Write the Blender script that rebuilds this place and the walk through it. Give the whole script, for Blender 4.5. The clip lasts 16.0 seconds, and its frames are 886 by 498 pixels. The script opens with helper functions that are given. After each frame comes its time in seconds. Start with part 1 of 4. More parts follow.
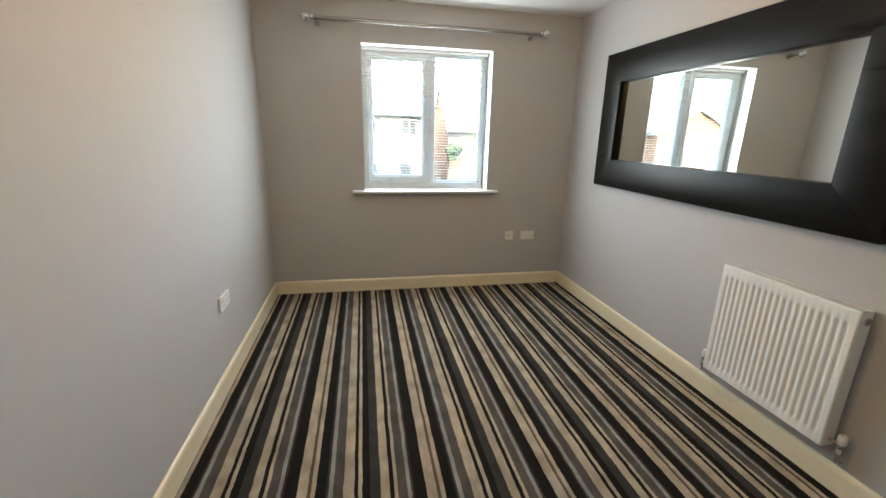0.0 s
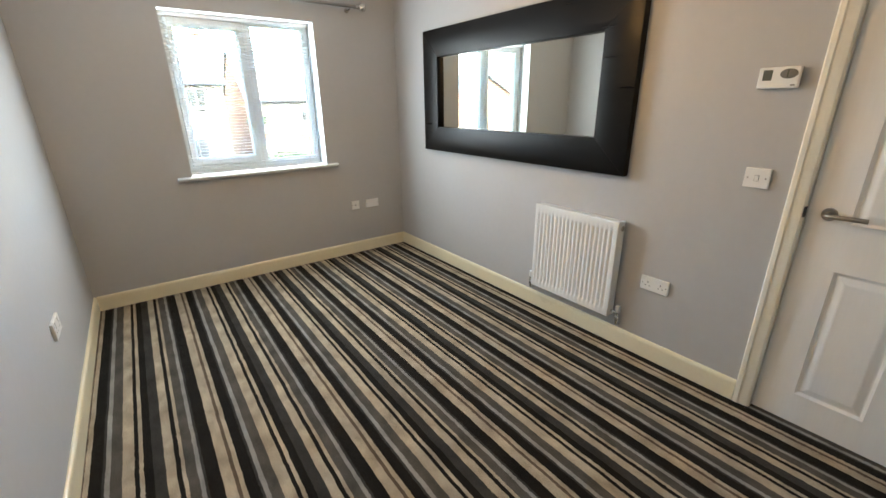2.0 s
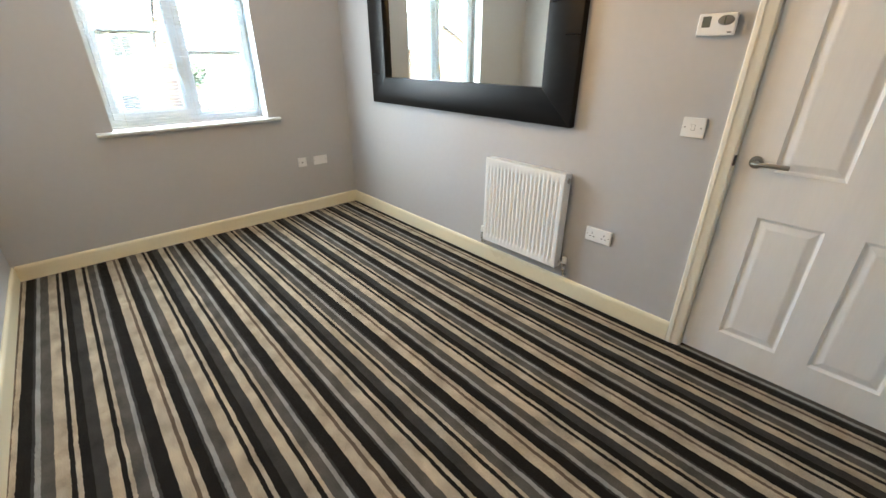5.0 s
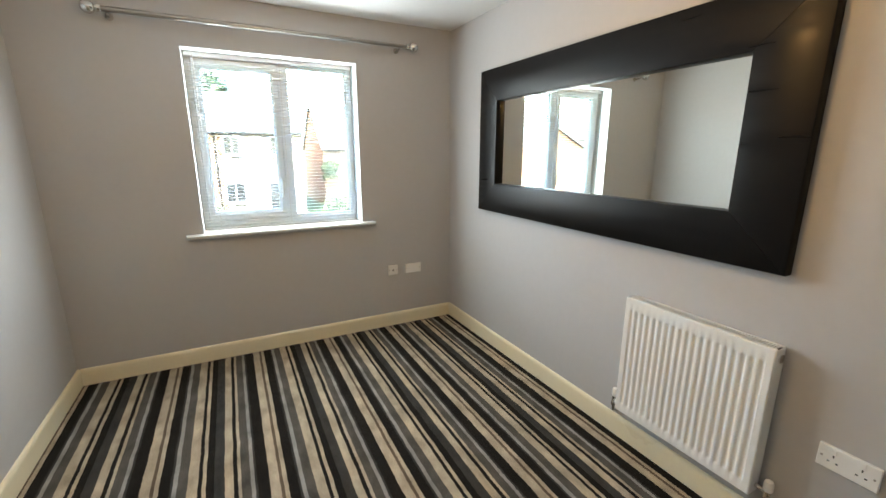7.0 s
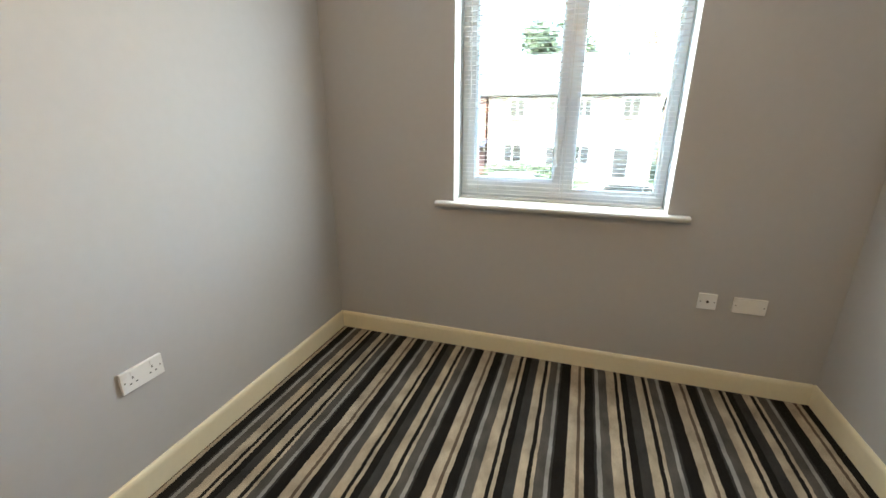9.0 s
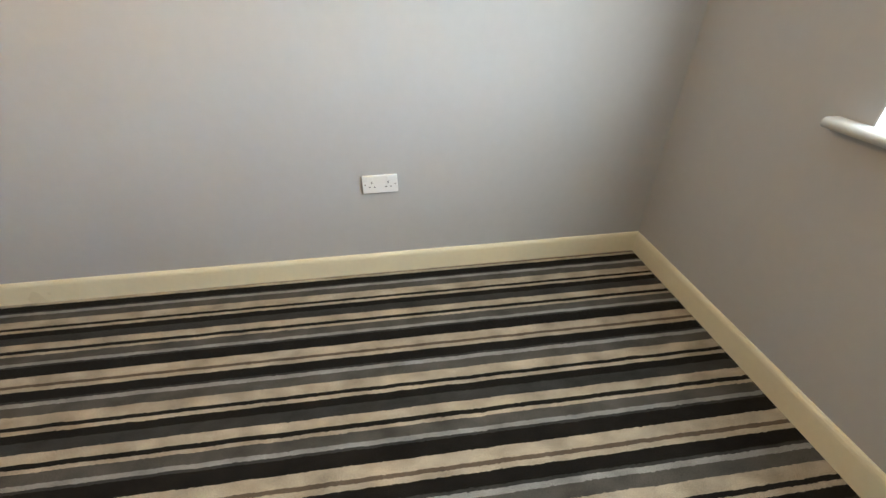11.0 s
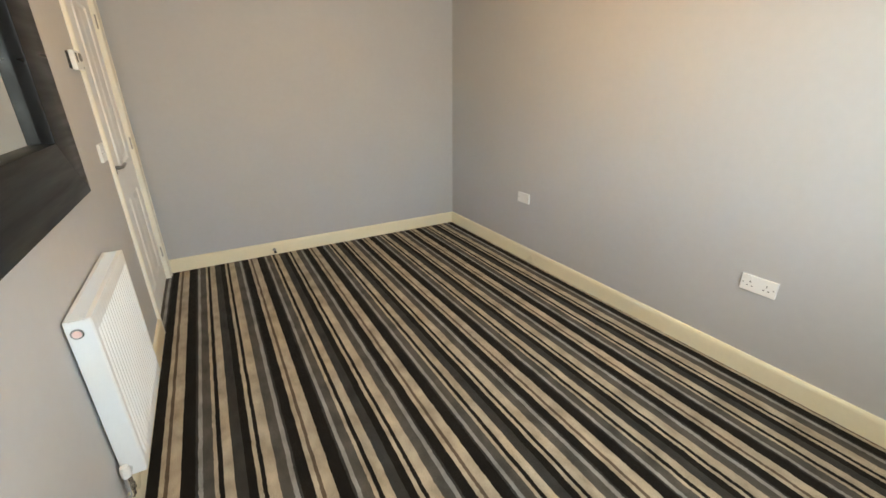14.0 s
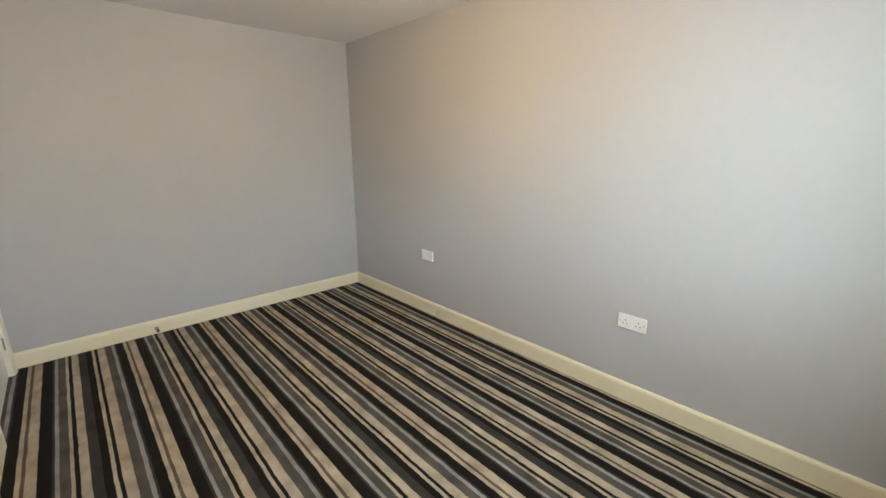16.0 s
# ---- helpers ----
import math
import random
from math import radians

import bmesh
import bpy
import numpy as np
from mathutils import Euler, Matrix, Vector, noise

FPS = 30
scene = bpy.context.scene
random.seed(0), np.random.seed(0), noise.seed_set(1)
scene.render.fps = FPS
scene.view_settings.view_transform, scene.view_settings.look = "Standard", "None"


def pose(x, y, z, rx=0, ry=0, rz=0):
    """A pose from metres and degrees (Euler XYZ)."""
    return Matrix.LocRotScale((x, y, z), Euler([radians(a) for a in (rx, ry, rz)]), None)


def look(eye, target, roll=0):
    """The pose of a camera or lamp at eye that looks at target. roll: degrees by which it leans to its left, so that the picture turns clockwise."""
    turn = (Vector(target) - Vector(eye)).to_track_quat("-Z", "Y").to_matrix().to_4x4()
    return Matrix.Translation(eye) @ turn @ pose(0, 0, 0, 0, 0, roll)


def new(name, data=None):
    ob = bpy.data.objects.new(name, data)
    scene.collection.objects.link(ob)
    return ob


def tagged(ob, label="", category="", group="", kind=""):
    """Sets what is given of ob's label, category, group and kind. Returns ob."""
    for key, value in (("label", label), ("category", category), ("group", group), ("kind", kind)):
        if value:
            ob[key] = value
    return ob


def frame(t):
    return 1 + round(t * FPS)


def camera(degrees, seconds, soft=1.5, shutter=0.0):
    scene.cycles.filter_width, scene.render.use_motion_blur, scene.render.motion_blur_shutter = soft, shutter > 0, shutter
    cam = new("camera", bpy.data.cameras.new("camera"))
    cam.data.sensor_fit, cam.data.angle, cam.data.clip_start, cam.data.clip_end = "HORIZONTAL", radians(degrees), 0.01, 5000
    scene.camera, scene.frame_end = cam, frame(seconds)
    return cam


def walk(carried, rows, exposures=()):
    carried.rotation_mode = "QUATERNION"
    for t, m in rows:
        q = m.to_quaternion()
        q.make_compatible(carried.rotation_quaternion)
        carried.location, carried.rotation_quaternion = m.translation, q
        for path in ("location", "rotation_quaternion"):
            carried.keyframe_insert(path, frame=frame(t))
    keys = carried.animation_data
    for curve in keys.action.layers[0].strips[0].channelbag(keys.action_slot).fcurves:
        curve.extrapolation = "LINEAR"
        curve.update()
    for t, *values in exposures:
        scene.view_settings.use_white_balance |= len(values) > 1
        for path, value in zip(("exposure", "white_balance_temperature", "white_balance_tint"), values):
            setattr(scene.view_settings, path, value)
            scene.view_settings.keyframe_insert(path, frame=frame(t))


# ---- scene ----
cam = camera(94.2, 16.0, soft=1.5)
PATH = [
    (0, (0.773, -3.639, 1.396), (1.15, -1.748, 0.864), 1.4),
    (0.5, (0.593, -3.566, 1.43), (1.204, -1.731, 0.921), 1.1),
    (1, (0.445, -3.558, 1.462), (1.271, -1.81, 0.953), 0.6),
    (1.5, (0.443, -3.642, 1.446), (1.441, -1.999, 0.893), -0.1),
    (2, (0.47, -3.763, 1.449), (1.579, -2.241, 0.777), -0.7),
    (2.5, (0.477, -3.812, 1.435), (1.63, -2.415, 0.587), -1.1),
    (3, (0.452, -3.825, 1.407), (1.601, -2.552, 0.378), -1.0),
    (5.5, (0.605, -3.759, 1.423), (1.805, -2.34, 0.684), -0.0),
    (6, (0.7, -3.583, 1.449), (1.856, -2.063, 0.852), 0.2),
    (6.5, (0.833, -3.405, 1.445), (1.884, -1.777, 0.953), 0.1),
    (7, (0.97, -3.168, 1.459), (1.866, -1.439, 1.002), 0.1),
    (7.5, (1.079, -2.94, 1.452), (1.728, -1.106, 0.988), -0.1),
    (8, (1.212, -2.689, 1.448), (1.494, -0.771, 0.957), -0.0),
    (8.2, (1.26, -2.6, 1.442), (1.377, -0.67, 0.93), -0.1),
    (10.3, (1.729, -1.6, 1.304), (0.256, -0.647, 0.344), 0.7),
    (10.5, (1.749, -1.513, 1.309), (0.208, -0.748, 0.29), 0.8),
    (11, (1.715, -1.285, 1.274), (0.074, -1.065, 0.153), -0.5),
    (11.5, (1.689, -1.106, 1.221), (0.026, -1.374, 0.143), -1.7),
    (12, (1.686, -0.872, 1.276), (0.192, -1.567, 0.142), -3.3),
    (12.5, (1.824, -0.71, 1.276), (0.462, -1.685, 0.183), -3.3),
    (13, (1.977, -0.584, 1.334), (0.761, -1.816, 0.333), -2.9),
    (13.5, (2.101, -0.547, 1.369), (1.038, -1.998, 0.495), -1.7),
    (14, (2.211, -0.518, 1.408), (1.31, -2.143, 0.667), -0.6),
    (14.5, (2.295, -0.51, 1.444), (1.488, -2.242, 0.852), 0.1),
    (15, (2.315, -0.503, 1.483), (1.425, -2.229, 1.003), 0.4),
    (15.5, (2.292, -0.498, 1.487), (1.194, -2.108, 1.036), 0.3),
    (16, (2.236, -0.482, 1.467), (0.924, -1.908, 0.971), -0.2),
]
EXPOSURES = [(0, 7.17, 6550, 1), (1.5, 7.28, 6450, 1), (2.5, 7.63, 6080, 0), (3, 7.77, 5960, 0), (5.5, 7.7, 6200, 0), (6.5, 7.46, 6350, 0), (7, 7.35, 6480, 0), (8, 7.17, 6700, 0),
             (10.5, 7.27, 6450, 0), (11, 7.48, 6400, 0), (12, 7.84, 6280, -1), (13, 7.88, 6300, 0), (14, 7.52, 6850, 0), (14.5, 7.49, 6900, 0), (15, 7.41, 6780, 0), (16, 7.45, 6380, -1)]
walk(cam, [(t, look(eye, target, roll)) for t, eye, target, roll in PATH], EXPOSURES)

# ---- world, sun, exposure ----
world = bpy.data.worlds.new("world")
scene.world = world
world.use_nodes = True
wn = world.node_tree
sky = wn.nodes.new("ShaderNodeTexSky")
sky.sky_type = 'NISHITA'
sky.sun_disc = False
SUN_EL, SUN_AZ = radians(50), radians(205)   # behind the house, on the fronts across the road
sky.sun_elevation, sky.sun_rotation = SUN_EL, SUN_AZ
sky.air_density, sky.dust_density = 1.0, 2.5
wn.nodes["Background"].inputs["Strength"].default_value = 0.06
wn.links.new(sky.outputs["Color"], wn.nodes["Background"].inputs["Color"])

sun = new("sun", bpy.data.lights.new("sun", "SUN"))
sun.data.energy, sun.data.angle, sun.data.color = 0.15, radians(12), (1.0, 0.95, 0.88)
sun.matrix_world = look((0, 0, 60), (-math.sin(SUN_AZ) * 60 / math.tan(SUN_EL), -math.cos(SUN_AZ) * 60 / math.tan(SUN_EL), 0))

# ---- plan ----
W, D, H = 2.677, 4.282, 2.40        # room: x 0..W, y -D..0, z 0..H; the window wall is y = 0
WX0, WX1, WZ0, WZ1 = 0.788, 1.895, 0.921, 2.096
REVEAL = 0.17                      # inner wall face to window frame
DY0, DY1, DZ = -3.312, -4.163, 1.99    # door leaf
GROUND = -2.65


# daylight standing in the window's opening, for the bright low sky over the roofs
day = new("window_daylight", bpy.data.lights.new("window_daylight", "AREA"))
day.data.shape, day.data.size, day.data.size_y = 'RECTANGLE', WX1 - WX0 - 0.04, WZ1 - WZ0 - 0.04
day.data.energy, day.data.color = 0.28, (0.925, 0.94, 1.0)
day.data.cycles.use_multiple_importance_sampling = False
day.matrix_world = look(((WX0 + WX1) / 2, 0.105, (WZ0 + WZ1) / 2), ((WX0 + WX1) / 2, -3.0, (WZ0 + WZ1) / 2))


# ---- materials ----
def mat(name, color, rough=0.6, metal=0.0, spec=0.5):
    m = bpy.data.materials.new(name)
    m.use_nodes = True
    b = m.node_tree.nodes["Principled BSDF"]
    b.inputs["Base Color"].default_value = (*color, 1)
    b.inputs["Roughness"].default_value = rough
    b.inputs["Metallic"].default_value = metal
    b.inputs["Specular IOR Level"].default_value = spec
    return m


def nodes_of(m):
    return m.node_tree.nodes, m.node_tree.links, m.node_tree.nodes["Principled BSDF"]


def grained(name, color, rough=0.6, metal=0.0, spec=0.5, big=(1.5, 0.06), fine=(60.0, 0.05), bump=0.1, bump_scale=150.0, bump_dist=0.001, stretch=(1, 1, 1), rough_var=0.08):
    """Paint, wood, stone: colour varied at two scales, fine relief and uneven gloss."""
    m = mat(name, color, rough, metal, spec)
    n, l, b = nodes_of(m)
    tc = n.new("ShaderNodeTexCoord")
    mp = n.new("ShaderNodeMapping")
    mp.inputs["Scale"].default_value = stretch
    l.new(tc.outputs["Object"], mp.inputs["Vector"])
    total = None
    for scale, amount in (big, fine):
        t = n.new("ShaderNodeTexNoise")
        t.inputs["Scale"].default_value, t.inputs["Detail"].default_value = scale, 4
        l.new(mp.outputs["Vector"], t.inputs["Vector"])
        r = n.new("ShaderNodeMapRange")
        r.inputs["From Min"].default_value, r.inputs["From Max"].default_value = 0.25, 0.75
        r.inputs["To Min"].default_value, r.inputs["To Max"].default_value = 1 - amount, 1 + amount
        l.new(t.outputs["Fac"], r.inputs["Value"])
        if total is None:
            total = r.outputs["Result"]
            rr = n.new("ShaderNodeMapRange")
            rr.inputs["From Min"].default_value, rr.inputs["From Max"].default_value = 0.25, 0.75
            rr.inputs["To Min"].default_value, rr.inputs["To Max"].default_value = max(0.02, rough - rough_var), min(1, rough + rough_var)
            l.new(t.outputs["Fac"], rr.inputs["Value"])
            l.new(rr.outputs["Result"], b.inputs["Roughness"])
        else:
            k = n.new("ShaderNodeMath")
            k.operation = 'MULTIPLY'
            l.new(total, k.inputs[0])
            l.new(r.outputs["Result"], k.inputs[1])
            total = k.outputs[0]
    mix = n.new("ShaderNodeVectorMath")
    mix.operation = 'SCALE'
    mix.inputs[0].default_value = color
    l.new(total, mix.inputs["Scale"])
    l.new(mix.outputs["Vector"], b.inputs["Base Color"])
    if bump:
        t = n.new("ShaderNodeTexNoise")
        t.inputs["Scale"].default_value, t.inputs["Detail"].default_value = bump_scale, 3
        l.new(mp.outputs["Vector"], t.inputs["Vector"])
        bp = n.new("ShaderNodeBump")
        bp.inputs["Strength"].default_value, bp.inputs["Distance"].default_value = bump, bump_dist
        l.new(t.outputs["Fac"], bp.inputs["Height"])
        l.new(bp.outputs["Normal"], b.inputs["Normal"])
    return m


WALL = grained("wall_paint", (0.456, 0.458, 0.461), 0.75, big=(1.1, 0.03), fine=(25, 0.015), bump=0.25, bump_scale=260, bump_dist=0.0006)
CEIL = grained("ceiling_paint", (0.78, 0.77, 0.75), 0.85, big=(1.0, 0.02), fine=(30, 0.015), bump=0.2, bump_scale=200, bump_dist=0.0006)
REVEAL_PAINT = grained("reveal_paint", (0.52, 0.545, 0.55), 0.7, big=(2.0, 0.02), fine=(40, 0.015), bump=0.15, bump_scale=220, bump_dist=0.0005)
CREAM = grained("cream_gloss_wood", (0.80, 0.735, 0.54), 0.32, big=(2.5, 0.04), fine=(45, 0.02), bump=0.12, bump_scale=90, bump_dist=0.0006)
ARCH = grained("pale_cream_wood", (0.80, 0.77, 0.66), 0.34, big=(2.5, 0.03), fine=(45, 0.02), bump=0.12, bump_scale=90, bump_dist=0.0006)
SILL = grained("sill_paint", (0.54, 0.55, 0.53), 0.3, big=(2.5, 0.03), fine=(45, 0.02), bump=0.1, bump_scale=90, bump_dist=0.0005)
DOORW = grained("door_white", (0.82, 0.815, 0.80), 0.4, big=(2.0, 0.025), fine=(14, 0.015), bump=0.3, bump_scale=45, bump_dist=0.0006, stretch=(6, 6, 0.7))
UPVC = grained("white_upvc", (0.82, 0.86, 0.87), 0.28, big=(3.0, 0.02), fine=(60, 0.01), bump=0.04)
PLATE = grained("white_plastic", (0.80, 0.80, 0.78), 0.3, big=(8.0, 0.02), fine=(80, 0.01), bump=0.03)
RADW = grained("radiator_enamel", (0.80, 0.815, 0.81), 0.5, spec=0.35, big=(4.0, 0.02), fine=(70, 0.01), bump=0, rough_var=0.03)
SLATW = grained("blind_slat_white", (0.85, 0.86, 0.86), 0.4, big=(4.0, 0.03), fine=(60, 0.02), bump=0.03)
CORD = mat("blind_cord", (0.75, 0.75, 0.72), 0.8)
BLACKWOOD = grained("black_stained_wood", (0.0032, 0.0030, 0.0030), 0.36, spec=0.19, big=(3.0, 0.2), fine=(20, 0.2), bump=0.18, bump_scale=30, bump_dist=0.0009, stretch=(4, 0.6, 9), rough_var=0.1)
CHROME = grained("brushed_chrome", (0.72, 0.71, 0.69), 0.22, 1.0, big=(6, 0.06), fine=(90, 0.05), bump=0.05)
STEEL = grained("satin_steel", (0.34, 0.325, 0.30), 0.34, 1.0, big=(6, 0.08), fine=(120, 0.06), bump=0.06)
DARK = mat("dark_hole", (0.012, 0.012, 0.012), 0.6)
BLACKP = grained("black_plastic", (0.02, 0.02, 0.02), 0.45, big=(9, 0.1), fine=(70, 0.05), bump=0.05)
LCD = mat("lcd_glass", (0.11, 0.115, 0.09), 0.15)
DIALG = grained("grey_dial", (0.16, 0.155, 0.14), 0.4, big=(9, 0.05), fine=(90, 0.04), bump=0.05)
PINKP = mat("pale_pink_plug", (0.75, 0.52, 0.47), 0.35)
MIRROR = mat("mirror_silver", (0.86, 0.89, 0.85), 0.0, 1.0)


# clear panes, given a grey tint so the view outdoors comes out less bright
def dimmed_glass_material():
    m = mat("dimmed_window_glass", (0.31, 0.32, 0.317), 0.0)
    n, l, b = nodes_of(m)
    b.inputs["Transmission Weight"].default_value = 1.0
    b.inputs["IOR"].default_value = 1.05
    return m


DIMMED_GLASS = dimmed_glass_material()


def bulb_material():
    m = mat("glowing_bulb", (1, 0.85, 0.6), 0.4)
    b = m.node_tree.nodes["Principled BSDF"]
    b.inputs["Emission Color"].default_value = (1.0, 0.53, 0.18, 1)
    b.inputs["Emission Strength"].default_value = BULB
    return m


BULB = 3.3
BULBM = bulb_material()

STRIPE_X, STRIPE_P = 1.006, 0.5165    # where one repeat starts, and its width
BEIGE, BLACKS, BROWNT = (0.3974, 0.3396, 0.2557), (0.0108, 0.0093, 0.0076), (0.1123, 0.0847, 0.0605)
LIGHTG, BROWNG, DGREY = (0.2635, 0.2609, 0.2462), (0.0829, 0.0778, 0.0683), (0.0389, 0.0384, 0.0354)
STRIPES = [(0.0, BEIGE), (0.076, BROWNT), (0.105, BEIGE), (0.137, BLACKS), (0.222, DGREY), (0.240, LIGHTG), (0.274, BROWNG), (0.352, BEIGE),
           (0.434, BLACKS), (0.467, BEIGE), (0.497, BLACKS), (0.560, DGREY), (0.642, BEIGE), (0.714, BLACKS), (0.749, BEIGE), (0.775, BROWNG),
           (0.849, LIGHTG), (0.882, DGREY), (0.902, BLACKS)]


def carpet_material():
    m = mat("striped_carpet", (0.2, 0.2, 0.2), 0.95, spec=0.12)
    n, l, b = nodes_of(m)
    b.inputs["Sheen Weight"].default_value = 0.02
    tc = n.new("ShaderNodeTexCoord")
    sep = n.new("ShaderNodeSeparateXYZ")
    l.new(tc.outputs["Object"], sep.inputs["Vector"])

    def noise(scale, detail, sx=1.0, sy=1.0):
        mp = n.new("ShaderNodeMapping")
        mp.inputs["Scale"].default_value = (sx, sy, 1)
        l.new(tc.outputs["Object"], mp.inputs["Vector"])
        t = n.new("ShaderNodeTexNoise")
        t.inputs["Scale"].default_value, t.inputs["Detail"].default_value = scale, detail
        l.new(mp.outputs["Vector"], t.inputs["Vector"])
        return t.outputs["Fac"]

    def math2(op, a, c):
        k = n.new("ShaderNodeMath")
        k.operation = op
        for i, v in enumerate((a, c)):
            if isinstance(v, (int, float)):
                k.inputs[i].default_value = v
            else:
                l.new(v, k.inputs[i])
        return k.outputs[0]

    # woven rows wander a little, and tufts fray the edges
    wander = math2('MULTIPLY', math2('SUBTRACT', noise(9.0, 3, 0.6, 1.0), 0.5), 0.009)
    fray = math2('MULTIPLY', math2('SUBTRACT', noise(75.0, 3), 0.5), 0.010)
    x = math2('ADD', math2('ADD', sep.outputs["X"], wander), fray)
    x = math2('ADD', x, math2('MULTIPLY', sep.outputs["Y"], -0.004))
    f = math2('FRACT', math2('DIVIDE', math2('SUBTRACT', x, STRIPE_X - STRIPE_P * 5), STRIPE_P), 0)
    ramp = n.new("ShaderNodeValToRGB")
    ramp.color_ramp.interpolation = 'CONSTANT'
    e = ramp.color_ramp.elements
    e[0].position, e[0].color = 0.0, (*STRIPES[0][1], 1)
    e.remove(e[1])
    for p, c in STRIPES[1:]:
        k = e.new(p)
        k.color = (*c, 1)
    l.new(f, ramp.inputs["Fac"])
    patch = n.new("ShaderNodeMapRange")
    l.new(noise(13.0, 5, 1.0, 0.6), patch.inputs["Value"])
    patch.inputs["From Min"].default_value, patch.inputs["From Max"].default_value = 0.3, 0.7
    patch.inputs["To Min"].default_value, patch.inputs["To Max"].default_value = 0.69, 1.29
    tuft = n.new("ShaderNodeMapRange")
    tn = noise(330.0, 3)
    l.new(tn, tuft.inputs["Value"])
    tuft.inputs["From Min"].default_value, tuft.inputs["From Max"].default_value = 0.25, 0.75
    tuft.inputs["To Min"].default_value, tuft.inputs["To Max"].default_value = 0.62, 1.36
    sc = n.new("ShaderNodeVectorMath")
    sc.operation = 'SCALE'
    l.new(ramp.outputs["Color"], sc.inputs[0])
    l.new(math2('MULTIPLY', patch.outputs["Result"], tuft.outputs["Result"]), sc.inputs["Scale"])
    l.new(sc.outputs["Vector"], b.inputs["Base Color"])
    bp = n.new("ShaderNodeBump")
    bp.inputs["Strength"].default_value, bp.inputs["Distance"].default_value = 0.7, 0.004
    l.new(tn, bp.inputs["Height"])
    l.new(bp.outputs["Normal"], b.inputs["Normal"])
    return m


CARPET = carpet_material()


def brick_material(name, c1, c2, mortar):
    m = mat(name, c1, 0.85)
    n, l, b = nodes_of(m)
    tc = n.new("ShaderNodeTexCoord")
    sep = n.new("ShaderNodeSeparateXYZ")
    l.new(tc.outputs["Object"], sep.inputs["Vector"])
    add = n.new("ShaderNodeMath")
    l.new(sep.outputs["X"], add.inputs[0])
    l.new(sep.outputs["Y"], add.inputs[1])
    com = n.new("ShaderNodeCombineXYZ")
    l.new(add.outputs[0], com.inputs["X"])
    l.new(sep.outputs["Z"], com.inputs["Y"])
    br = n.new("ShaderNodeTexBrick")
    br.inputs["Scale"].default_value = 1.0
    br.inputs["Brick Width"].default_value, br.inputs["Row Height"].default_value, br.inputs["Mortar Size"].default_value = 0.225, 0.075, 0.006
    br.inputs["Color1"].default_value, br.inputs["Color2"].default_value, br.inputs["Mortar"].default_value = (*c1, 1), (*c2, 1), (*mortar, 1)
    l.new(com.outputs[0], br.inputs["Vector"])
    nz = n.new("ShaderNodeTexNoise")
    nz.inputs["Scale"].default_value = 0.8
    l.new(tc.outputs["Object"], nz.inputs["Vector"])
    mr = n.new("ShaderNodeMapRange")
    mr.inputs["To Min"].default_value, mr.inputs["To Max"].default_value = 0.8, 1.2
    l.new(nz.outputs["Fac"], mr.inputs["Value"])
    sc = n.new("ShaderNodeVectorMath")
    sc.operation = 'SCALE'
    l.new(br.outputs["Color"], sc.inputs[0])
    l.new(mr.outputs["Result"], sc.inputs["Scale"])
    l.new(sc.outputs["Vector"], b.inputs["Base Color"])
    return m


BUFF = brick_material("buff_brick", (0.30, 0.255, 0.205), (0.27, 0.225, 0.18), (0.30, 0.27, 0.23))
ORANGE = brick_material("orange_brick", (0.29, 0.145, 0.075), (0.25, 0.12, 0.06), (0.28, 0.21, 0.15))
PINK = brick_material("red_brick", (0.29, 0.155, 0.125), (0.25, 0.13, 0.105), (0.28, 0.23, 0.20))
ROOF = grained("grey_roof_tiles", (0.20, 0.198, 0.195), 0.8, big=(0.6, 0.15), fine=(6, 0.15), bump=0.4, bump_scale=6, bump_dist=0.02)
GRASS = grained("lawn", (0.05, 0.075, 0.028), 0.9, big=(0.4, 0.25), fine=(12, 0.3), bump=0.6, bump_scale=40, bump_dist=0.03)
ASPHALT = grained("asphalt", (0.055, 0.055, 0.055), 0.85, big=(0.3, 0.12), fine=(30, 0.2), bump=0.4, bump_scale=80, bump_dist=0.004)
PAVING = grained("concrete_paving", (0.22, 0.213, 0.20), 0.85, big=(0.5, 0.1), fine=(20, 0.1), bump=0.3, bump_scale=60, bump_dist=0.003)
LEAF = grained("leaves", (0.12, 0.15, 0.09), 0.7, big=(1.0, 0.3), fine=(8, 0.3), bump=0)
BARK = grained("bark", (0.12, 0.085, 0.06), 0.9, big=(2, 0.2), fine=(20, 0.3), bump=0.6, bump_scale=25, bump_dist=0.02)
DPANE = mat("dark_house_glass", (0.03, 0.031, 0.031), 0.2)
WHITEP = grained("white_car_paint", (0.8, 0.8, 0.8), 0.25, big=(1, 0.02), fine=(20, 0.01), bump=0)
GREYP = grained("dark_grey_car_paint", (0.055, 0.055, 0.06), 0.25, big=(1, 0.04), fine=(20, 0.02), bump=0)
YELLOW = grained("yellow_skip_paint", (0.60, 0.40, 0.05), 0.5, big=(1.5, 0.15), fine=(20, 0.1), bump=0.2)
SLATE = grained("blue_grey_slate", (0.045, 0.047, 0.075), 0.7, big=(1.0, 0.15), fine=(12, 0.15), bump=0.3, bump_scale=12, bump_dist=0.01)
CANVAS = grained("white_canvas", (0.78, 0.78, 0.76), 0.8, big=(1.2, 0.05), fine=(30, 0.04), bump=0.2, bump_scale=60, bump_dist=0.002)
REDP = mat("red_plastic", (0.42, 0.03, 0.02), 0.4)
RUBBER = mat("tyre_rubber", (0.02, 0.02, 0.02), 0.8)
FENCE = grained("brown_fence_wood", (0.16, 0.10, 0.06), 0.85, big=(1.5, 0.2), fine=(20, 0.2), bump=0.3)
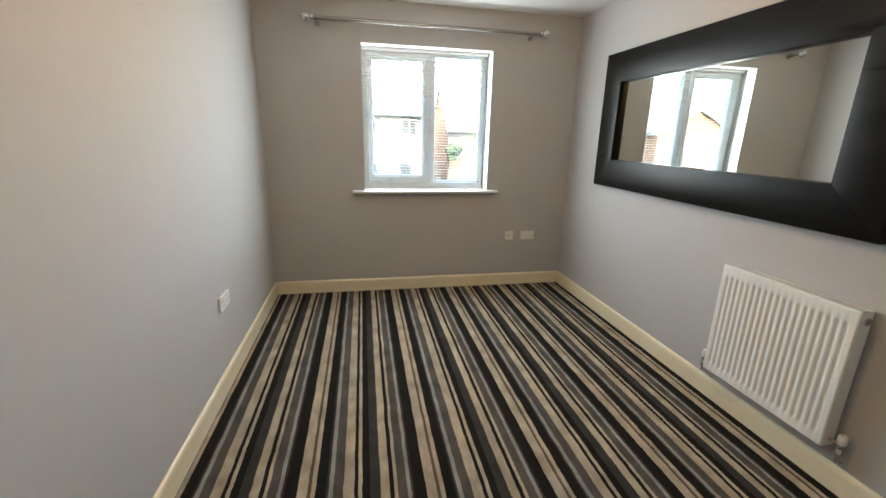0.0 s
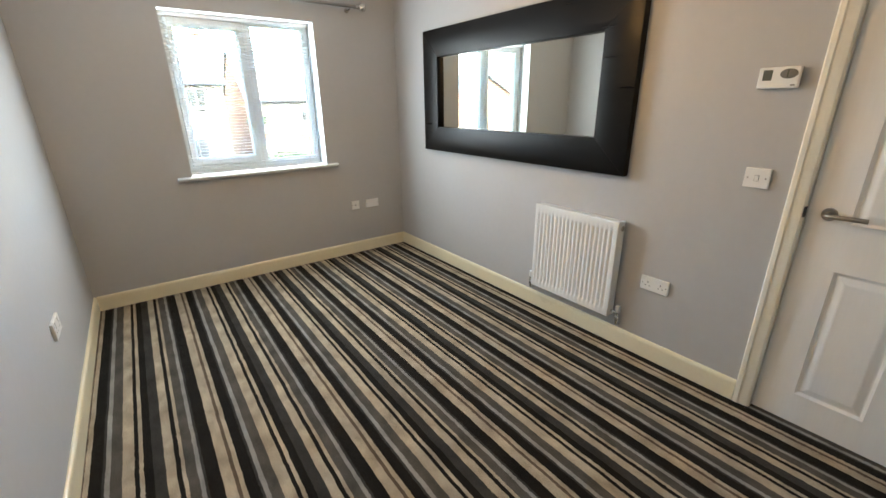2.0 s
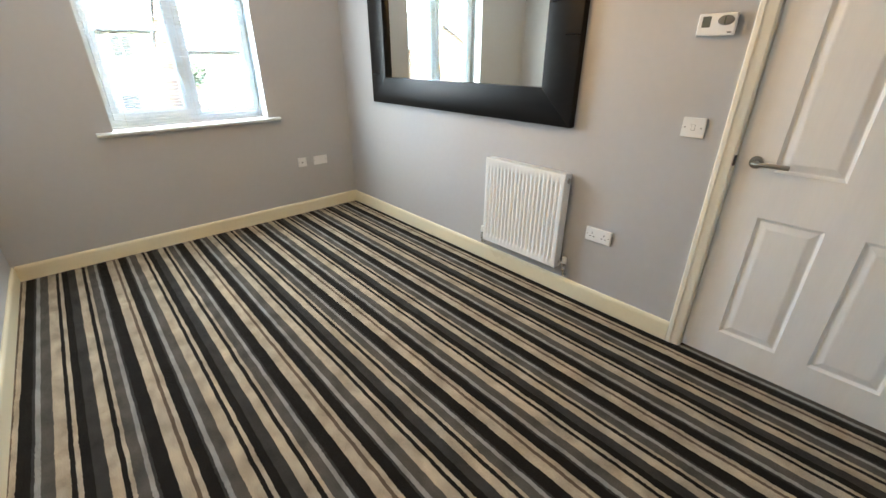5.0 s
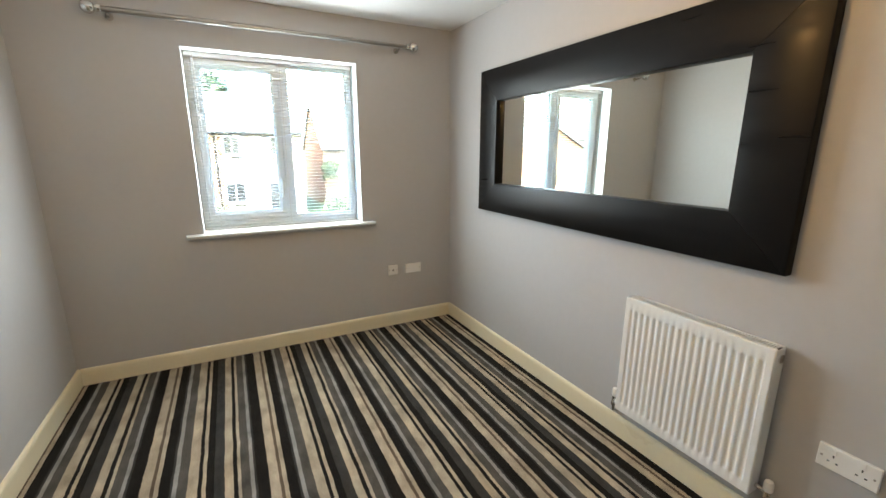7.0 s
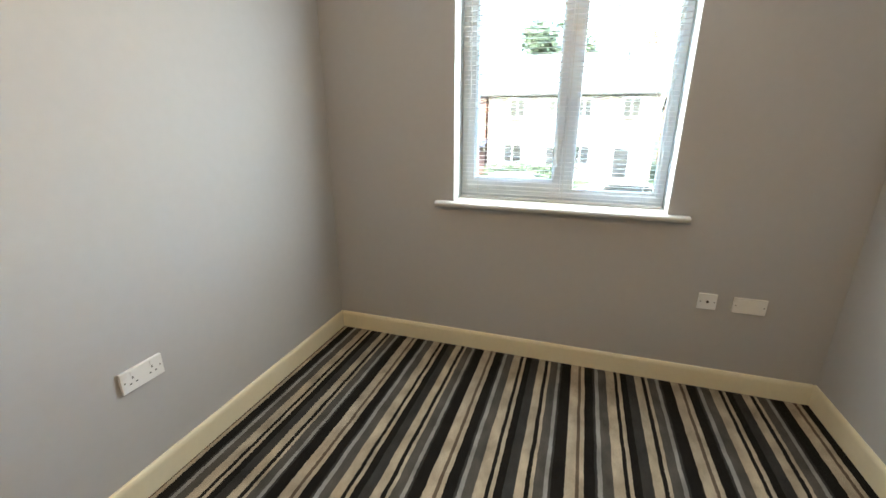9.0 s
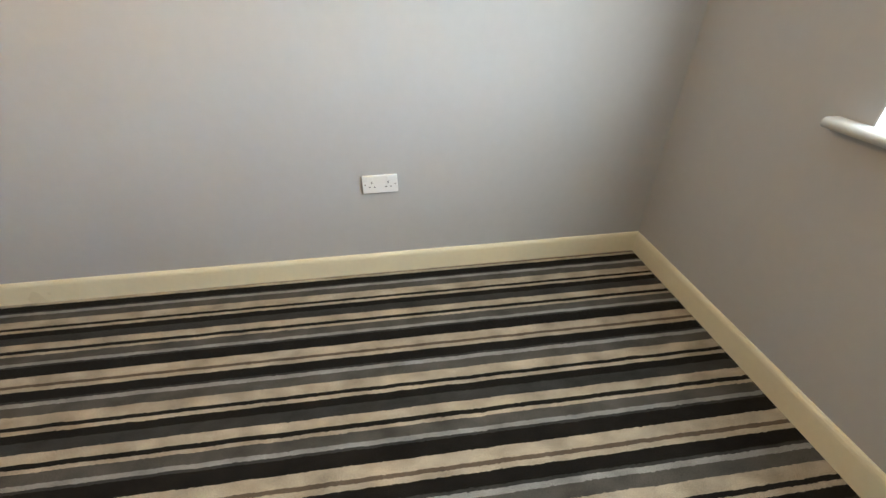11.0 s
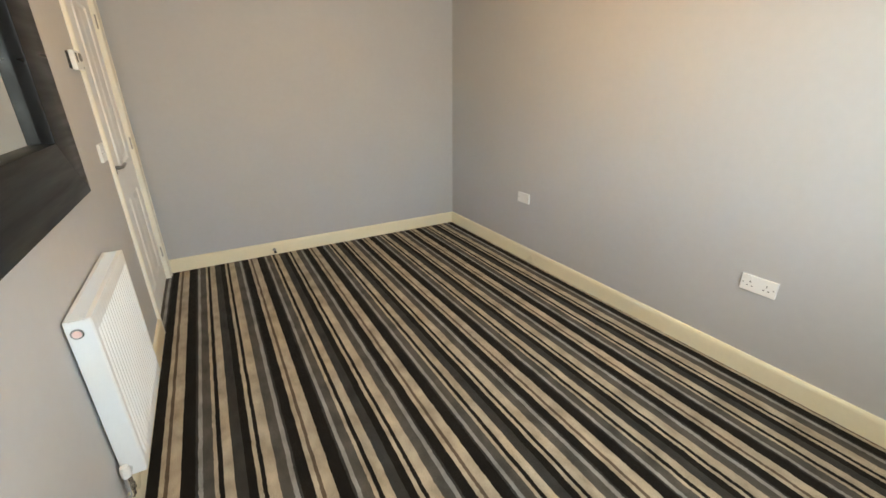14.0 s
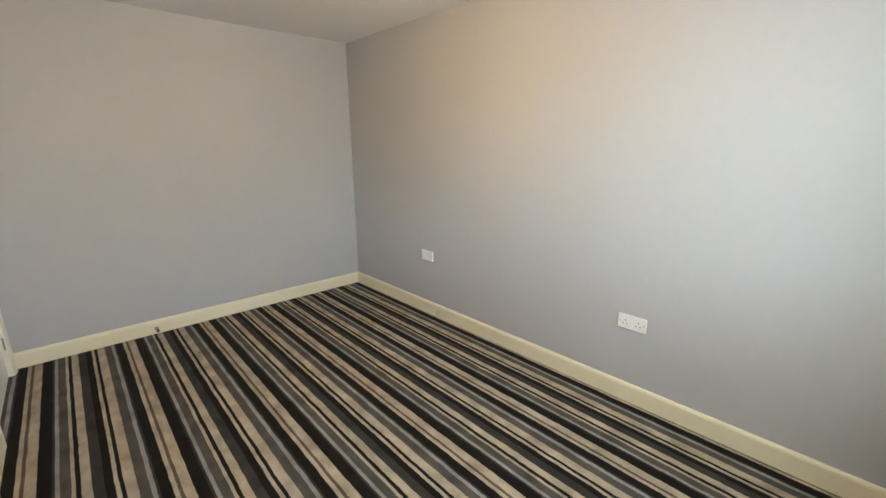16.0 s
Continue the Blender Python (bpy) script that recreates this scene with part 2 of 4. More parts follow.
RED_DOOR = grained("painted_door", (0.03, 0.03, 0.031), 0.4, big=(2, 0.05), fine=(20, 0.03), bump=0)


# ---- mesh helpers ----
def mesh_of(bm, name, material, smooth=False):
    me = bpy.data.meshes.new(name)
    bmesh.ops.recalc_face_normals(bm, faces=bm.faces)
    bm.to_mesh(me)
    bm.free()
    if material:
        me.materials.append(material)
    if smooth:
        me.shade_smooth()
        me.set_sharp_from_angle(angle=radians(40))
    return me


def part(name, bm, material, parent=None, label="", smooth=False):
    ob = new(name, mesh_of(bm, name, material, smooth))
    if parent is not None:
        ob.parent = parent
    if label:
        tagged(ob, label)
    return ob


def thing(name, m, label, category, group="", kind=""):
    ob = new(name)
    ob.matrix_world = m
    return tagged(ob, label, category, group, kind)


def box(bm, x0, x1, y0, y1, z0, z1, bevel=0.0, seg=2):
    x0, x1, y0, y1, z0, z1 = min(x0, x1), max(x0, x1), min(y0, y1), max(y0, y1), min(z0, z1), max(z0, z1)
    v = [bm.verts.new((x, y, z)) for z in (z0, z1) for x, y in ((x0, y0), (x1, y0), (x1, y1), (x0, y1))]
    f = [bm.faces.new([v[i] for i in q]) for q in ((3, 2, 1, 0), (4, 5, 6, 7), (0, 1, 5, 4), (1, 2, 6, 5), (2, 3, 7, 6), (3, 0, 4, 7))]
    if bevel:
        edges = list({e for k in f for e in k.edges})
        bmesh.ops.bevel(bm, geom=edges, offset=bevel, segments=seg, affect='EDGES', profile=0.5)
    return bm


def boxm(*a, **k):
    return box(bmesh.new(), *a, **k)


def prism(bm, profile, a, b, axis):
    """A closed profile of 2D points drawn out from a to b. axis 'x': points are (y, z); 'y': (x, z); 'z': (x, y)."""
    def place(p, s):
        return {"x": (s, p[0], p[1]), "y": (p[0], s, p[1]), "z": (p[0], p[1], s)}[axis]
    ra, rb = [[bm.verts.new(place(p, s)) for p in profile] for s in (a, b)]
    n = len(profile)
    for i in range(n):
        bm.faces.new((ra[i], ra[(i + 1) % n], rb[(i + 1) % n], rb[i]))
    bm.faces.new(ra[::-1])
    bm.faces.new(rb)
    return bm


def lathe(bm, profile, m=Matrix(), n=20):
    """Turns (radius, height) points about the z axis of m."""
    rings = []
    for r, h in profile:
        rings.append([bm.verts.new(m @ Vector((r * math.cos(i * math.tau / n), r * math.sin(i * math.tau / n), h))) for i in range(n)])
    for a, b in zip(rings, rings[1:]):
        for i in range(n):
            bm.faces.new((a[i], a[(i + 1) % n], b[(i + 1) % n], b[i]))
    bm.faces.new(rings[0][::-1])
    bm.faces.new(rings[-1])
    return bm


def tube(bm, points, r, n=10):
    """A round bar along a line of points."""
    pts = [Vector(p) for p in points]
    rings = []
    for i, p in enumerate(pts):
        d = (pts[min(i + 1, len(pts) - 1)] - pts[max(i - 1, 0)]).normalized()
        q = d.to_track_quat('Z', 'Y')
        rings.append([bm.verts.new(p + q @ Vector((r * math.cos(k * math.tau / n), r * math.sin(k * math.tau / n), 0))) for k in range(n)])
    for a, b in zip(rings, rings[1:]):
        for k in range(n):
            bm.faces.new((a[k], a[(k + 1) % n], b[(k + 1) % n], b[k]))
    bm.faces.new(rings[0][::-1])
    bm.faces.new(rings[-1])
    return bm


def structure(name, bm, material, label, category, smooth=False):
    return tagged(part(name, bm, material, smooth=smooth), label, category, kind="structure")


# ---- room shell ----
structure("floor", boxm(-0.05, W + 0.3, -D - 0.05, 0.0, -0.25, 0.0), CARPET, "striped carpet floor in beige, black and grey", "floor")
structure("ceiling", boxm(-0.1, W + 0.35, -D - 0.1, 0.3, H, H + 0.25), CEIL, "plain white painted ceiling", "ceiling")
structure("wall_west", boxm(-0.12, 0.0, -D - 0.1, 0.3, -0.25, H), WALL, "plain grey painted wall with two sockets", "wall")
structure("wall_south", boxm(0.0, W, -D - 0.1, -D, -0.25, H), WALL, "plain grey painted back wall", "wall")
bm = bmesh.new()
for x0, x1, z0, z1 in ((0.0, WX0, -0.25, H), (WX1, W, -0.25, H), (WX0, WX1, -0.25, WZ0 - 0.03), (WX0, WX1, WZ1, H)):
    box(bm, x0, x1, 0.0, 0.30, z0, z1)
structure("wall_north", bm, WALL, "grey painted wall around the window", "wall")
bm = bmesh.new()
LIN = 0.03   # door lining
for y0, y1, z0, z1 in ((-D - 0.1, DY1 - LIN, -0.25, H), (DY0 + LIN, 0.3, -0.25, H), (DY1 - LIN, DY0 + LIN, DZ + LIN, H)):
    box(bm, W, W + 0.10, y0, y1, z0, z1)
structure("wall_east", bm, WALL, "grey painted wall with door, mirror and radiator", "wall")
# unseen wall, added to keep sky light from leaking through the door gaps
structure("wall_light_block", boxm(W + 0.30, W + 0.35, -D - 0.1, 0.3, -0.25, H), WALL, "unseen plain wall blocking light behind the door", "wall")
# window reveal lining, white
bm = bmesh.new()
T = 0.006
box(bm, WX0, WX0 + T, -0.001, REVEAL, WZ0, WZ1)
box(bm, WX1 - T, WX1, -0.001, REVEAL, WZ0, WZ1)
box(bm, WX0 + T, WX1 - T, -0.001, REVEAL, WZ1 - T, WZ1)
structure("trim_reveal", bm, REVEAL_PAINT, "white painted window reveal", "trim")

# skirting boards: square-edged with a sloped, rounded top
SK, SH = 0.016, 0.113
prof = [(0, 0), (SK, 0), (SK, SH - 0.020), (SK - 0.002, SH - 0.010), (SK - 0.006, SH - 0.003), (SK - 0.010, SH), (0, SH)]
SKL = "cream painted skirting board"
structure("baseboard_west", prism(bmesh.new(), prof, -D, -0.0, "y"), CREAM, SKL, "skirting board")
structure("baseboard_north", prism(bmesh.new(), [(-a, b) for a, b in prof], SK + 0.0008, W - SK - 0.0008, "x"), CREAM, SKL, "skirting board")
structure("baseboard_east", prism(bmesh.new(), [(W - a, b) for a, b in prof], -0.0, DY0 + 0.0745, "y"), CREAM, SKL, "skirting board")
structure("baseboard_south", prism(bmesh.new(), [(-D + a, b) for a, b in prof], SK + 0.0008, W - 0.002, "x"), CREAM, SKL, "skirting board")

# ---- door ----
AW = 0.068
ap = [(0, 0), (AW, 0), (AW, 0.012), (AW - 0.006, 0.017), (AW - 0.022, 0.018), (AW - 0.028, 0.014), (0.018, 0.012), (0.006, 0.010), (0, 0.006)]   # across, proud
bm = bmesh.new()
prism(bm, [(W - h, DY0 + 0.006 + a) for a, h in ap], 0.0, DZ + 0.006 + AW, "z")
structure("trim_architrave", bm, ARCH, "cream painted door architrave", "architrave")
bm = bmesh.new()
prism(bm, [(W - h, DY1 - 0.006 - a) for a, h in ap], 0.0, DZ + 0.006 + AW, "z")
structure("trim_architrave_corner", bm, ARCH, "cream painted door architrave near the back wall", "architrave")
bm = bmesh.new()
prism(bm, [(W - h, DZ + 0.006 + a) for a, h in ap], DY0 + 0.0055, DY1 - 0.0055, "y")
structure("trim_architrave_head", bm, ARCH, "cream painted door head architrave", "architrave")
bm = bmesh.new()
box(bm, W - 0.001, W + 0.10, DY0 + 0.003, DY0 + LIN, 0.0, DZ + LIN)
box(bm, W - 0.001, W + 0.10, DY1 - LIN, DY1 - 0.003, 0.0, DZ + LIN)
box(bm, W - 0.001, W + 0.10, DY1 - 0.003, DY0 + 0.003, DZ + 0.003, DZ + LIN)
structure("trim_door_lining", bm, ARCH, "cream painted door lining", "door frame")

LX = W + 0.022   # front of the leaf
PANELS = [(-3.450, -3.682), (-3.800, -4.036)]
ROWS_Z = [(0.160, 0.768), (0.970, 1.860)]


def door_leaf():
    bm = bmesh.new()
    ys = [DY0, PANELS[0][0], PANELS[0][1], PANELS[1][0], PANELS[1][1], DY1]
    zs = [0.008, ROWS_Z[0][0], ROWS_Z[0][1], ROWS_Z[1][0], ROWS_Z[1][1], DZ]
    for i in range(5):
        for j in range(5):
            y0, y1, z0, z1 = ys[i], ys[i + 1], zs[j], zs[j + 1]
            if i in (1, 3) and j in (1, 3):
                rings = []
                for inset, depth in ((0, 0), (0.004, 0.0035), (0.012, 0.0095), (0.017, 0.0095), (0.040, 0.0025), (0.046, 0.0015)):
                    rings.append([bm.verts.new((LX + depth, y, z)) for y, z in ((y0 - inset, z0 + inset), (y1 + inset, z0 + inset), (y1 + inset, z1 - inset), (y0 - inset, z1 - inset))])
                for a, b in zip(rings, rings[1:]):
                    for k in range(4):
                        bm.faces.new((a[k], a[(k + 1) % 4], b[(k + 1) % 4], b[k]))
                bm.faces.new(rings[-1])
            else:
                bm.faces.new([bm.verts.new((LX, y, z)) for y, z in ((y0, z0), (y1, z0), (y1, z1), (y0, z1))])
    back = [bm.verts.new((LX + 0.038, y, z)) for y, z in ((DY0, 0.008), (DY1, 0.008), (DY1, DZ), (DY0, DZ))]
    bm.faces.new(back[::-1])
    bmesh.ops.remove_doubles(bm, verts=bm.verts, dist=0.0002)
    front = {k: min(bm.verts, key=lambda v: (v.co - Vector((LX, *k))).length) for k in ((DY0, 0.008), (DY1, 0.008), (DY1, DZ), (DY0, DZ))}
    f = list(front.values())
    bm.faces.new((f[0], f[1], back[1], back[0]))
    bm.faces.new((f[1], f[2], back[2], back[1]))
    bm.faces.new((f[2], f[3], back[3], back[2]))
    bm.faces.new((f[3], f[0], back[0], back[3]))
    return bm


door = structure("door_1", door_leaf(), DOORW, "closed white four-panel interior door with satin lever handle", "door")
# lever handle: round rose, neck and a straight lever towards the hinges
HY, HZ = -3.382, 1.000
toroom = Matrix.Translation((LX, HY, HZ)) @ Matrix.Rotation(radians(-90), 4, 'Y')
handle = part("door_handle", lathe(bmesh.new(), [(0.0265, 0.0), (0.0265, 0.006), (0.024, 0.009), (0.011, 0.0095), (0.011, 0.040)], toroom, 24), STEEL, door, "satin steel lever handle on a round rose", True)
bm = bmesh.new()
tube(bm, [(LX - 0.034, HY + 0.004, HZ), (LX - 0.046, HY - 0.004, HZ), (LX - 0.050, HY - 0.018, HZ + 0.0005), (LX - 0.050, HY - 0.06, HZ + 0.002), (LX - 0.049, HY - 0.118, HZ + 0.003), (LX - 0.048, HY - 0.122, HZ + 0.003)], 0.0095, 14)
part("lever", bm, STEEL, handle, smooth=True)
part("latch_plate", boxm(W - 0.0125, W + 0.006, DY0 + 0.0008, DY0 + 0.0075, HZ - 0.022, HZ + 0.022), DARK, door, "dark steel strike plate")
for hz in (0.23, 1.05, 1.80):
    bm = tube(bmesh.new(), [(W + 0.003, DY1 - 0.0, hz - 0.04), (W + 0.003, DY1 - 0.0, hz + 0.04)], 0.0045, 10)
    part("hinge", bm, STEEL, door, smooth=True)

# ---- window ----
F0, F1 = REVEAL, REVEAL + 0.07
MUL0, MUL1 = 1.352, 1.418
win = thing("window_1", pose(0, 0, 0), "white plastic two-light window, both lights closed", "window", kind="structure")


def ring_frame(x0, x1, z0, z1, wl, wr, wb, wt, y0, y1, bev):
    """A mitred rectangular frame with stepped inner edge."""
    bm = bmesh.new()
    rings = []
    for k, y in ((0.0, y0 + bev), (bev, y0), (1.0 - 0.25, y0), (1.0, y0 + 0.012), (1.0, y1)):
        if k == bev or k == 0.0:
            o = k
            pts = [(x0 + o, z0 + o), (x1 - o, z0 + o), (x1 - o, z1 - o), (x0 + o, z1 - o)]
        else:
            pts = [(x0 + wl * k, z0 + wb * k), (x1 - wr * k, z0 + wb * k), (x1 - wr * k, z1 - wt * k), (x0 + wl * k, z1 - wt * k)]
        rings.append([bm.verts.new((x, y, z)) for x, z in pts])
    rings.append([bm.verts.new((x, y1, z)) for x, z in ((x0, z0), (x1, z0), (x1, z1), (x0, z1))])
    for a, b in zip(rings, rings[1:] + rings[:1]):
        for i in range(4):
            bm.faces.new((a[i], a[(i + 1) % 4], b[(i + 1) % 4], b[i]))
    return bm


wf = part("window_frame", ring_frame(WX0 + T, WX1 - T, WZ0, WZ1 - T, 0.050, 0.042, 0.062, 0.038, F0, F1, 0.003), UPVC, win)
bm = boxm(MUL0, MUL1, F0 + 0.003, F1 - 0.003, WZ0 + 0.056, WZ1 - T - 0.034, bevel=0.003)
part("mullion", bm, UPVC, win)
sash = part("sash", ring_frame(WX0 + T + 0.036, MUL0 + 0.010, WZ0 + 0.055, WZ1 - T - 0.028, 0.052, 0.050, 0.065, 0.062, F0 - 0.016, F0 + 0.045, 0.004), UPVC, win)
p = part("pane", boxm(WX0 + T + 0.082, MUL0 - 0.036, F0 + 0.024, F0 + 0.030, WZ0 + 0.115, WZ1 - T - 0.085), DIMMED_GLASS, sash)
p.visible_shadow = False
p = part("pane", boxm(MUL1 - 0.006, WX1 - T - 0.036, F0 + 0.028, F0 + 0.034, WZ0 + 0.055, WZ1 - T - 0.032), DIMMED_GLASS, win)
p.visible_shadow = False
# bead round the fixed light
part("glazing_bead", ring_frame(MUL1 - 0.002, WX1 - T - 0.038, WZ0 + 0.058, WZ1 - T - 0.034, 0.014, 0.014, 0.014, 0.014, F0 + 0.006, F0 + 0.027, 0.002), UPVC, win)
h = part("window_handle", boxm(MUL0 - 0.026, MUL0 - 0.004, F0 - 0.030, F0 - 0.016, 1.205, 1.275, bevel=0.004), UPVC, sash, "white window handle")
part("grip", boxm(MUL0 - 0.023, MUL0 - 0.007, F0 - 0.046, F0 - 0.031, 1.13, 1.255, bevel=0.005), UPVC, sash)
prof = [(F0, WZ0), (-0.040, WZ0), (-0.048, WZ0 - 0.003), (-0.053, WZ0 - 0.009), (-0.054, WZ0 - 0.015), (-0.052, WZ0 - 0.022), (-0.046, WZ0 - 0.027), (-0.038, WZ0 - 0.029), (F0, WZ0 - 0.029)]
bm = prism(bmesh.new(), prof, WX0, WX1, "x")
nose = [(-0.0005, WZ0)] + prof[1:-1] + [(-0.0005, WZ0 - 0.029)]
for a, b in ((0.694, WX0), (WX1, 1.984)):
    prism(bm, nose, a, b, "x")
bmesh.ops.remove_doubles(bm, verts=bm.verts, dist=0.0001)
sill = structure("window_sill", bm, SILL, "cream-white painted board sill with rounded nose", "window sill", True)

# ---- venetian blind, lowered with its slats level ----
blind = thing("venetian_blind", pose((WX0 + WX1) / 2, REVEAL - 0.034, WZ0), "white venetian blind lowered with open level slats", "blind")
BW = (WX1 - WX0) / 2 - T - 0.006
BH = WZ1 - T - WZ0
part("headrail", boxm(-BW, BW, -0.015, 0.014, BH - 0.028, BH, bevel=0.002), SLATW, blind)
part("bottom_rail", boxm(-BW, BW, -0.0125, 0.0125, 0.001, 0.013, bevel=0.003), SLATW, blind)
bm = bmesh.new()
arc = [(-0.0098 + 0.0196 * i / 6, 0.0008 * (1 - ((i - 3) / 3) ** 2)) for i in range(7)]
prism(bm, arc + [(y, z - 0.0004) for y, z in arc[::-1]], -BW, BW, "x")
SLAT_ME = mesh_of(bm, "slat", SLATW, True)
SLATS, PITCH = 46, 0.0238
for i in range(SLATS):
    s = new("slat", SLAT_ME)
    s.parent = blind
    s.matrix_basis = pose(0, 0, 0.030 + i * PITCH, -3 + random.uniform(-1.0, 1.0), random.uniform(-0.06, 0.06), 0)
for cx in (-BW + 0.10, 0.035, BW - 0.10):
    for cy in (-0.0106, 0.0106):
        part("ladder_cord", tube(bmesh.new(), [(cx, cy, 0.008), (cx, cy, BH - 0.02)], 0.0009, 6), CORD, blind)
part("tilt_wand", tube(bmesh.new(), [(-BW + 0.05, -0.020, BH - 0.02), (-BW + 0.052, -0.022, 0.55)], 0.003, 8), CORD, blind)

# ---- curtain pole ----
PZ, PY = 2.229, -0.072
pole = thing("curtain_pole", pose(0, PY, PZ), "satin steel curtain pole with ball finials above the window", "curtain pole")
part("rod", tube(bmesh.new(), [(0.44, 0, 0), (1.33, 0, 0)], 0.0155, 16), STEEL, pole, smooth=True)
part("rod", tube(bmesh.new(), [(1.28, 0, 0), (2.275, 0, 0)], 0.0130, 16), STEEL, pole, smooth=True)
for s, fx in ((-1, 0.440), (1, 2.270)):
    m = Matrix.Translation((fx, 0, 0)) @ Matrix.Rotation(radians(90 * s), 4, 'Y')
    ball = [(0.017, -0.008), (0.020, -0.004), (0.020, 0.010), (0.012, 0.013), (0.012, 0.018)] + [(max(0.001, 0.035 * math.sin(a)), 0.050 - 0.035 * math.cos(a)) for a in [0.42 + k * (math.pi - 0.42) / 9 for k in range(10)]]
    part("finial", lathe(bmesh.new(), ball, m, 20), CHROME, pole, "bright ball finial", True)
for fx in (0.470, 2.205):
    br = part("bracket", tube(bmesh.new(), [(fx, -PY - 0.002, -0.024), (fx, 0.03, -0.024), (fx, 0.006, -0.025), (fx, -0.001, -0.017)], 0.0055, 10), STEEL, pole, smooth=True)
    part("bracket_rose", lathe(bmesh.new(), [(0.020, 0.0), (0.020, 0.004), (0.015, 0.008)], Matrix.Translation((fx, -PY, -0.024)) @ Matrix.Rotation(radians(90), 4, 'X'), 20), STEEL, br, smooth=True)

# ---- framed mirror ----
MY0, MY1, MZ0, MZ1 = -0.543, -2.507, 1.046, 2.008
IY0, IY1, IZ0, IZ1 = -0.740, -2.290, 1.246, 1.800
mir = thing("wall_mirror", pose(W, (MY0 + MY1) / 2, MZ0), "large wall mirror in a wide black wooden frame", "mirror")
oy, oz = (MY0 + MY1) / 2, MZ0
FRONT_OUT, FRONT_IN, GLASS_X = 0.0485, 0.0440, 0.009


def mitred_member(k):
    """One of the four frame boards between outer and inner rectangle."""
    outer = [(MY0 - oy, 0.0), (MY1 - oy, 0.0), (MY1 - oy, MZ1 - oz), (MY0 - oy, MZ1 - oz)]
    inner = [(IY0 - oy, IZ0 - oz), (IY1 - oy, IZ0 - oz), (IY1 - oy, IZ1 - oz), (IY0 - oy, IZ1 - oz)]
    bm = bmesh.new()
    sec = []
    for i, other in ((k, (k + 1) % 4), ((k + 1) % 4, k)):
        nudge = (Vector(outer[other]) - Vector(outer[i])).normalized() * 0.0008   # a hairline at the mitre
        o, q = Vector(outer[i]) + nudge, Vector(inner[i]) + nudge
        def pt(f, x):
            p = o + (q - o) * f
            return bm.verts.new((-x, p[0], p[1]))
        sec.append([pt(0, 0.004), pt(0, FRONT_OUT - 0.005), pt(0.012, FRONT_OUT - 0.001), pt(0.03, FRONT_OUT), pt(0.98, FRONT_IN), pt(0.995, FRONT_IN - 0.0015), pt(1, FRONT_IN - 0.005), pt(1, 0.004)])
    a, b = sec
    n = len(a)
    for i in range(n):
        bm.faces.new((a[i], a[(i + 1) % n], b[(i + 1) % n], b[i]))
    bm.faces.new(a[::-1])
    bm.faces.new(b)
    return bm


for k in range(4):
    part("frame_board", mitred_member(k), BLACKWOOD, mir, smooth=True)
part("mirror_glass", boxm(-GLASS_X, -GLASS_X + 0.004, IY0 - oy - 0.0005, IY1 - oy + 0.0005, IZ0 - oz + 0.0005, IZ1 - oz - 0.0005), MIRROR, mir, "plain mirror glass")
part("backing", boxm(-GLASS_X + 0.0045, 0.0, IY0 - oy - 0.001, IY1 - oy + 0.001, IZ0 - oz + 0.001, IZ1 - oz - 0.001), BLACKP, mir)

# ---- radiator ----
RY0, RY1, RZ0, RZ1, RX = -1.920, -2.539, 0.192, 0.790, 2.601
rad = thing("radiator", pose(W, (RY0 + RY1) / 2, RZ0), "white steel panel radiator fixed below the mirror", "radiator")
hw, rh, dep = (RY0 - RY1) / 2, RZ1 - RZ0, W - RX


def radiator_panel():
    """Pressed front with vertical flutes between flat top and bottom bands."""
    bm = bmesh.new()
    n, cols = 19, []
    edge = 0.022
    pitch = (2 * hw - 2 * edge) / n
    us = [(-hw, -1), (-hw + 0.004, 0.0)]
    for i in range(n):
        u = -hw + edge + i * pitch
        us += [(u + pitch * f, g) for f, g in ((0.0, 0.0), (0.10, 0.06), (0.18, 0.30), (0.26, 0.72), (0.34, 0.95), (0.42, 1.0), (0.50, 1.0), (0.58, 0.95), (0.66, 0.72), (0.74, 0.30), (0.82, 0.06), (0.92, 0.0))]
    us += [(hw - 0.004, 0.0), (hw, -1)]
    zs = [(0.0, 0), (0.004, 1), (0.044, 1), (0.050, 3), (0.058, 2), (rh - 0.064, 2), (rh - 0.056, 3), (rh - 0.050, 1), (rh - 0.004, 1), (rh, 0)]
    for u, k in us:
        col = []
        for z, band in zs:
            if k < 0 or band == 0:
                x = dep - 0.004
            else:
                x = dep - 0.0062 * k * (0.0, 0.0, 1.0, 0.55)[band]
            col.append(bm.verts.new((-x, u, z)))
        cols.append(col)
    for a, b in zip(cols, cols[1:]):
        for j in range(len(zs) - 1):
            bm.faces.new((a[j], a[j + 1], b[j + 1], b[j]))
    return bm


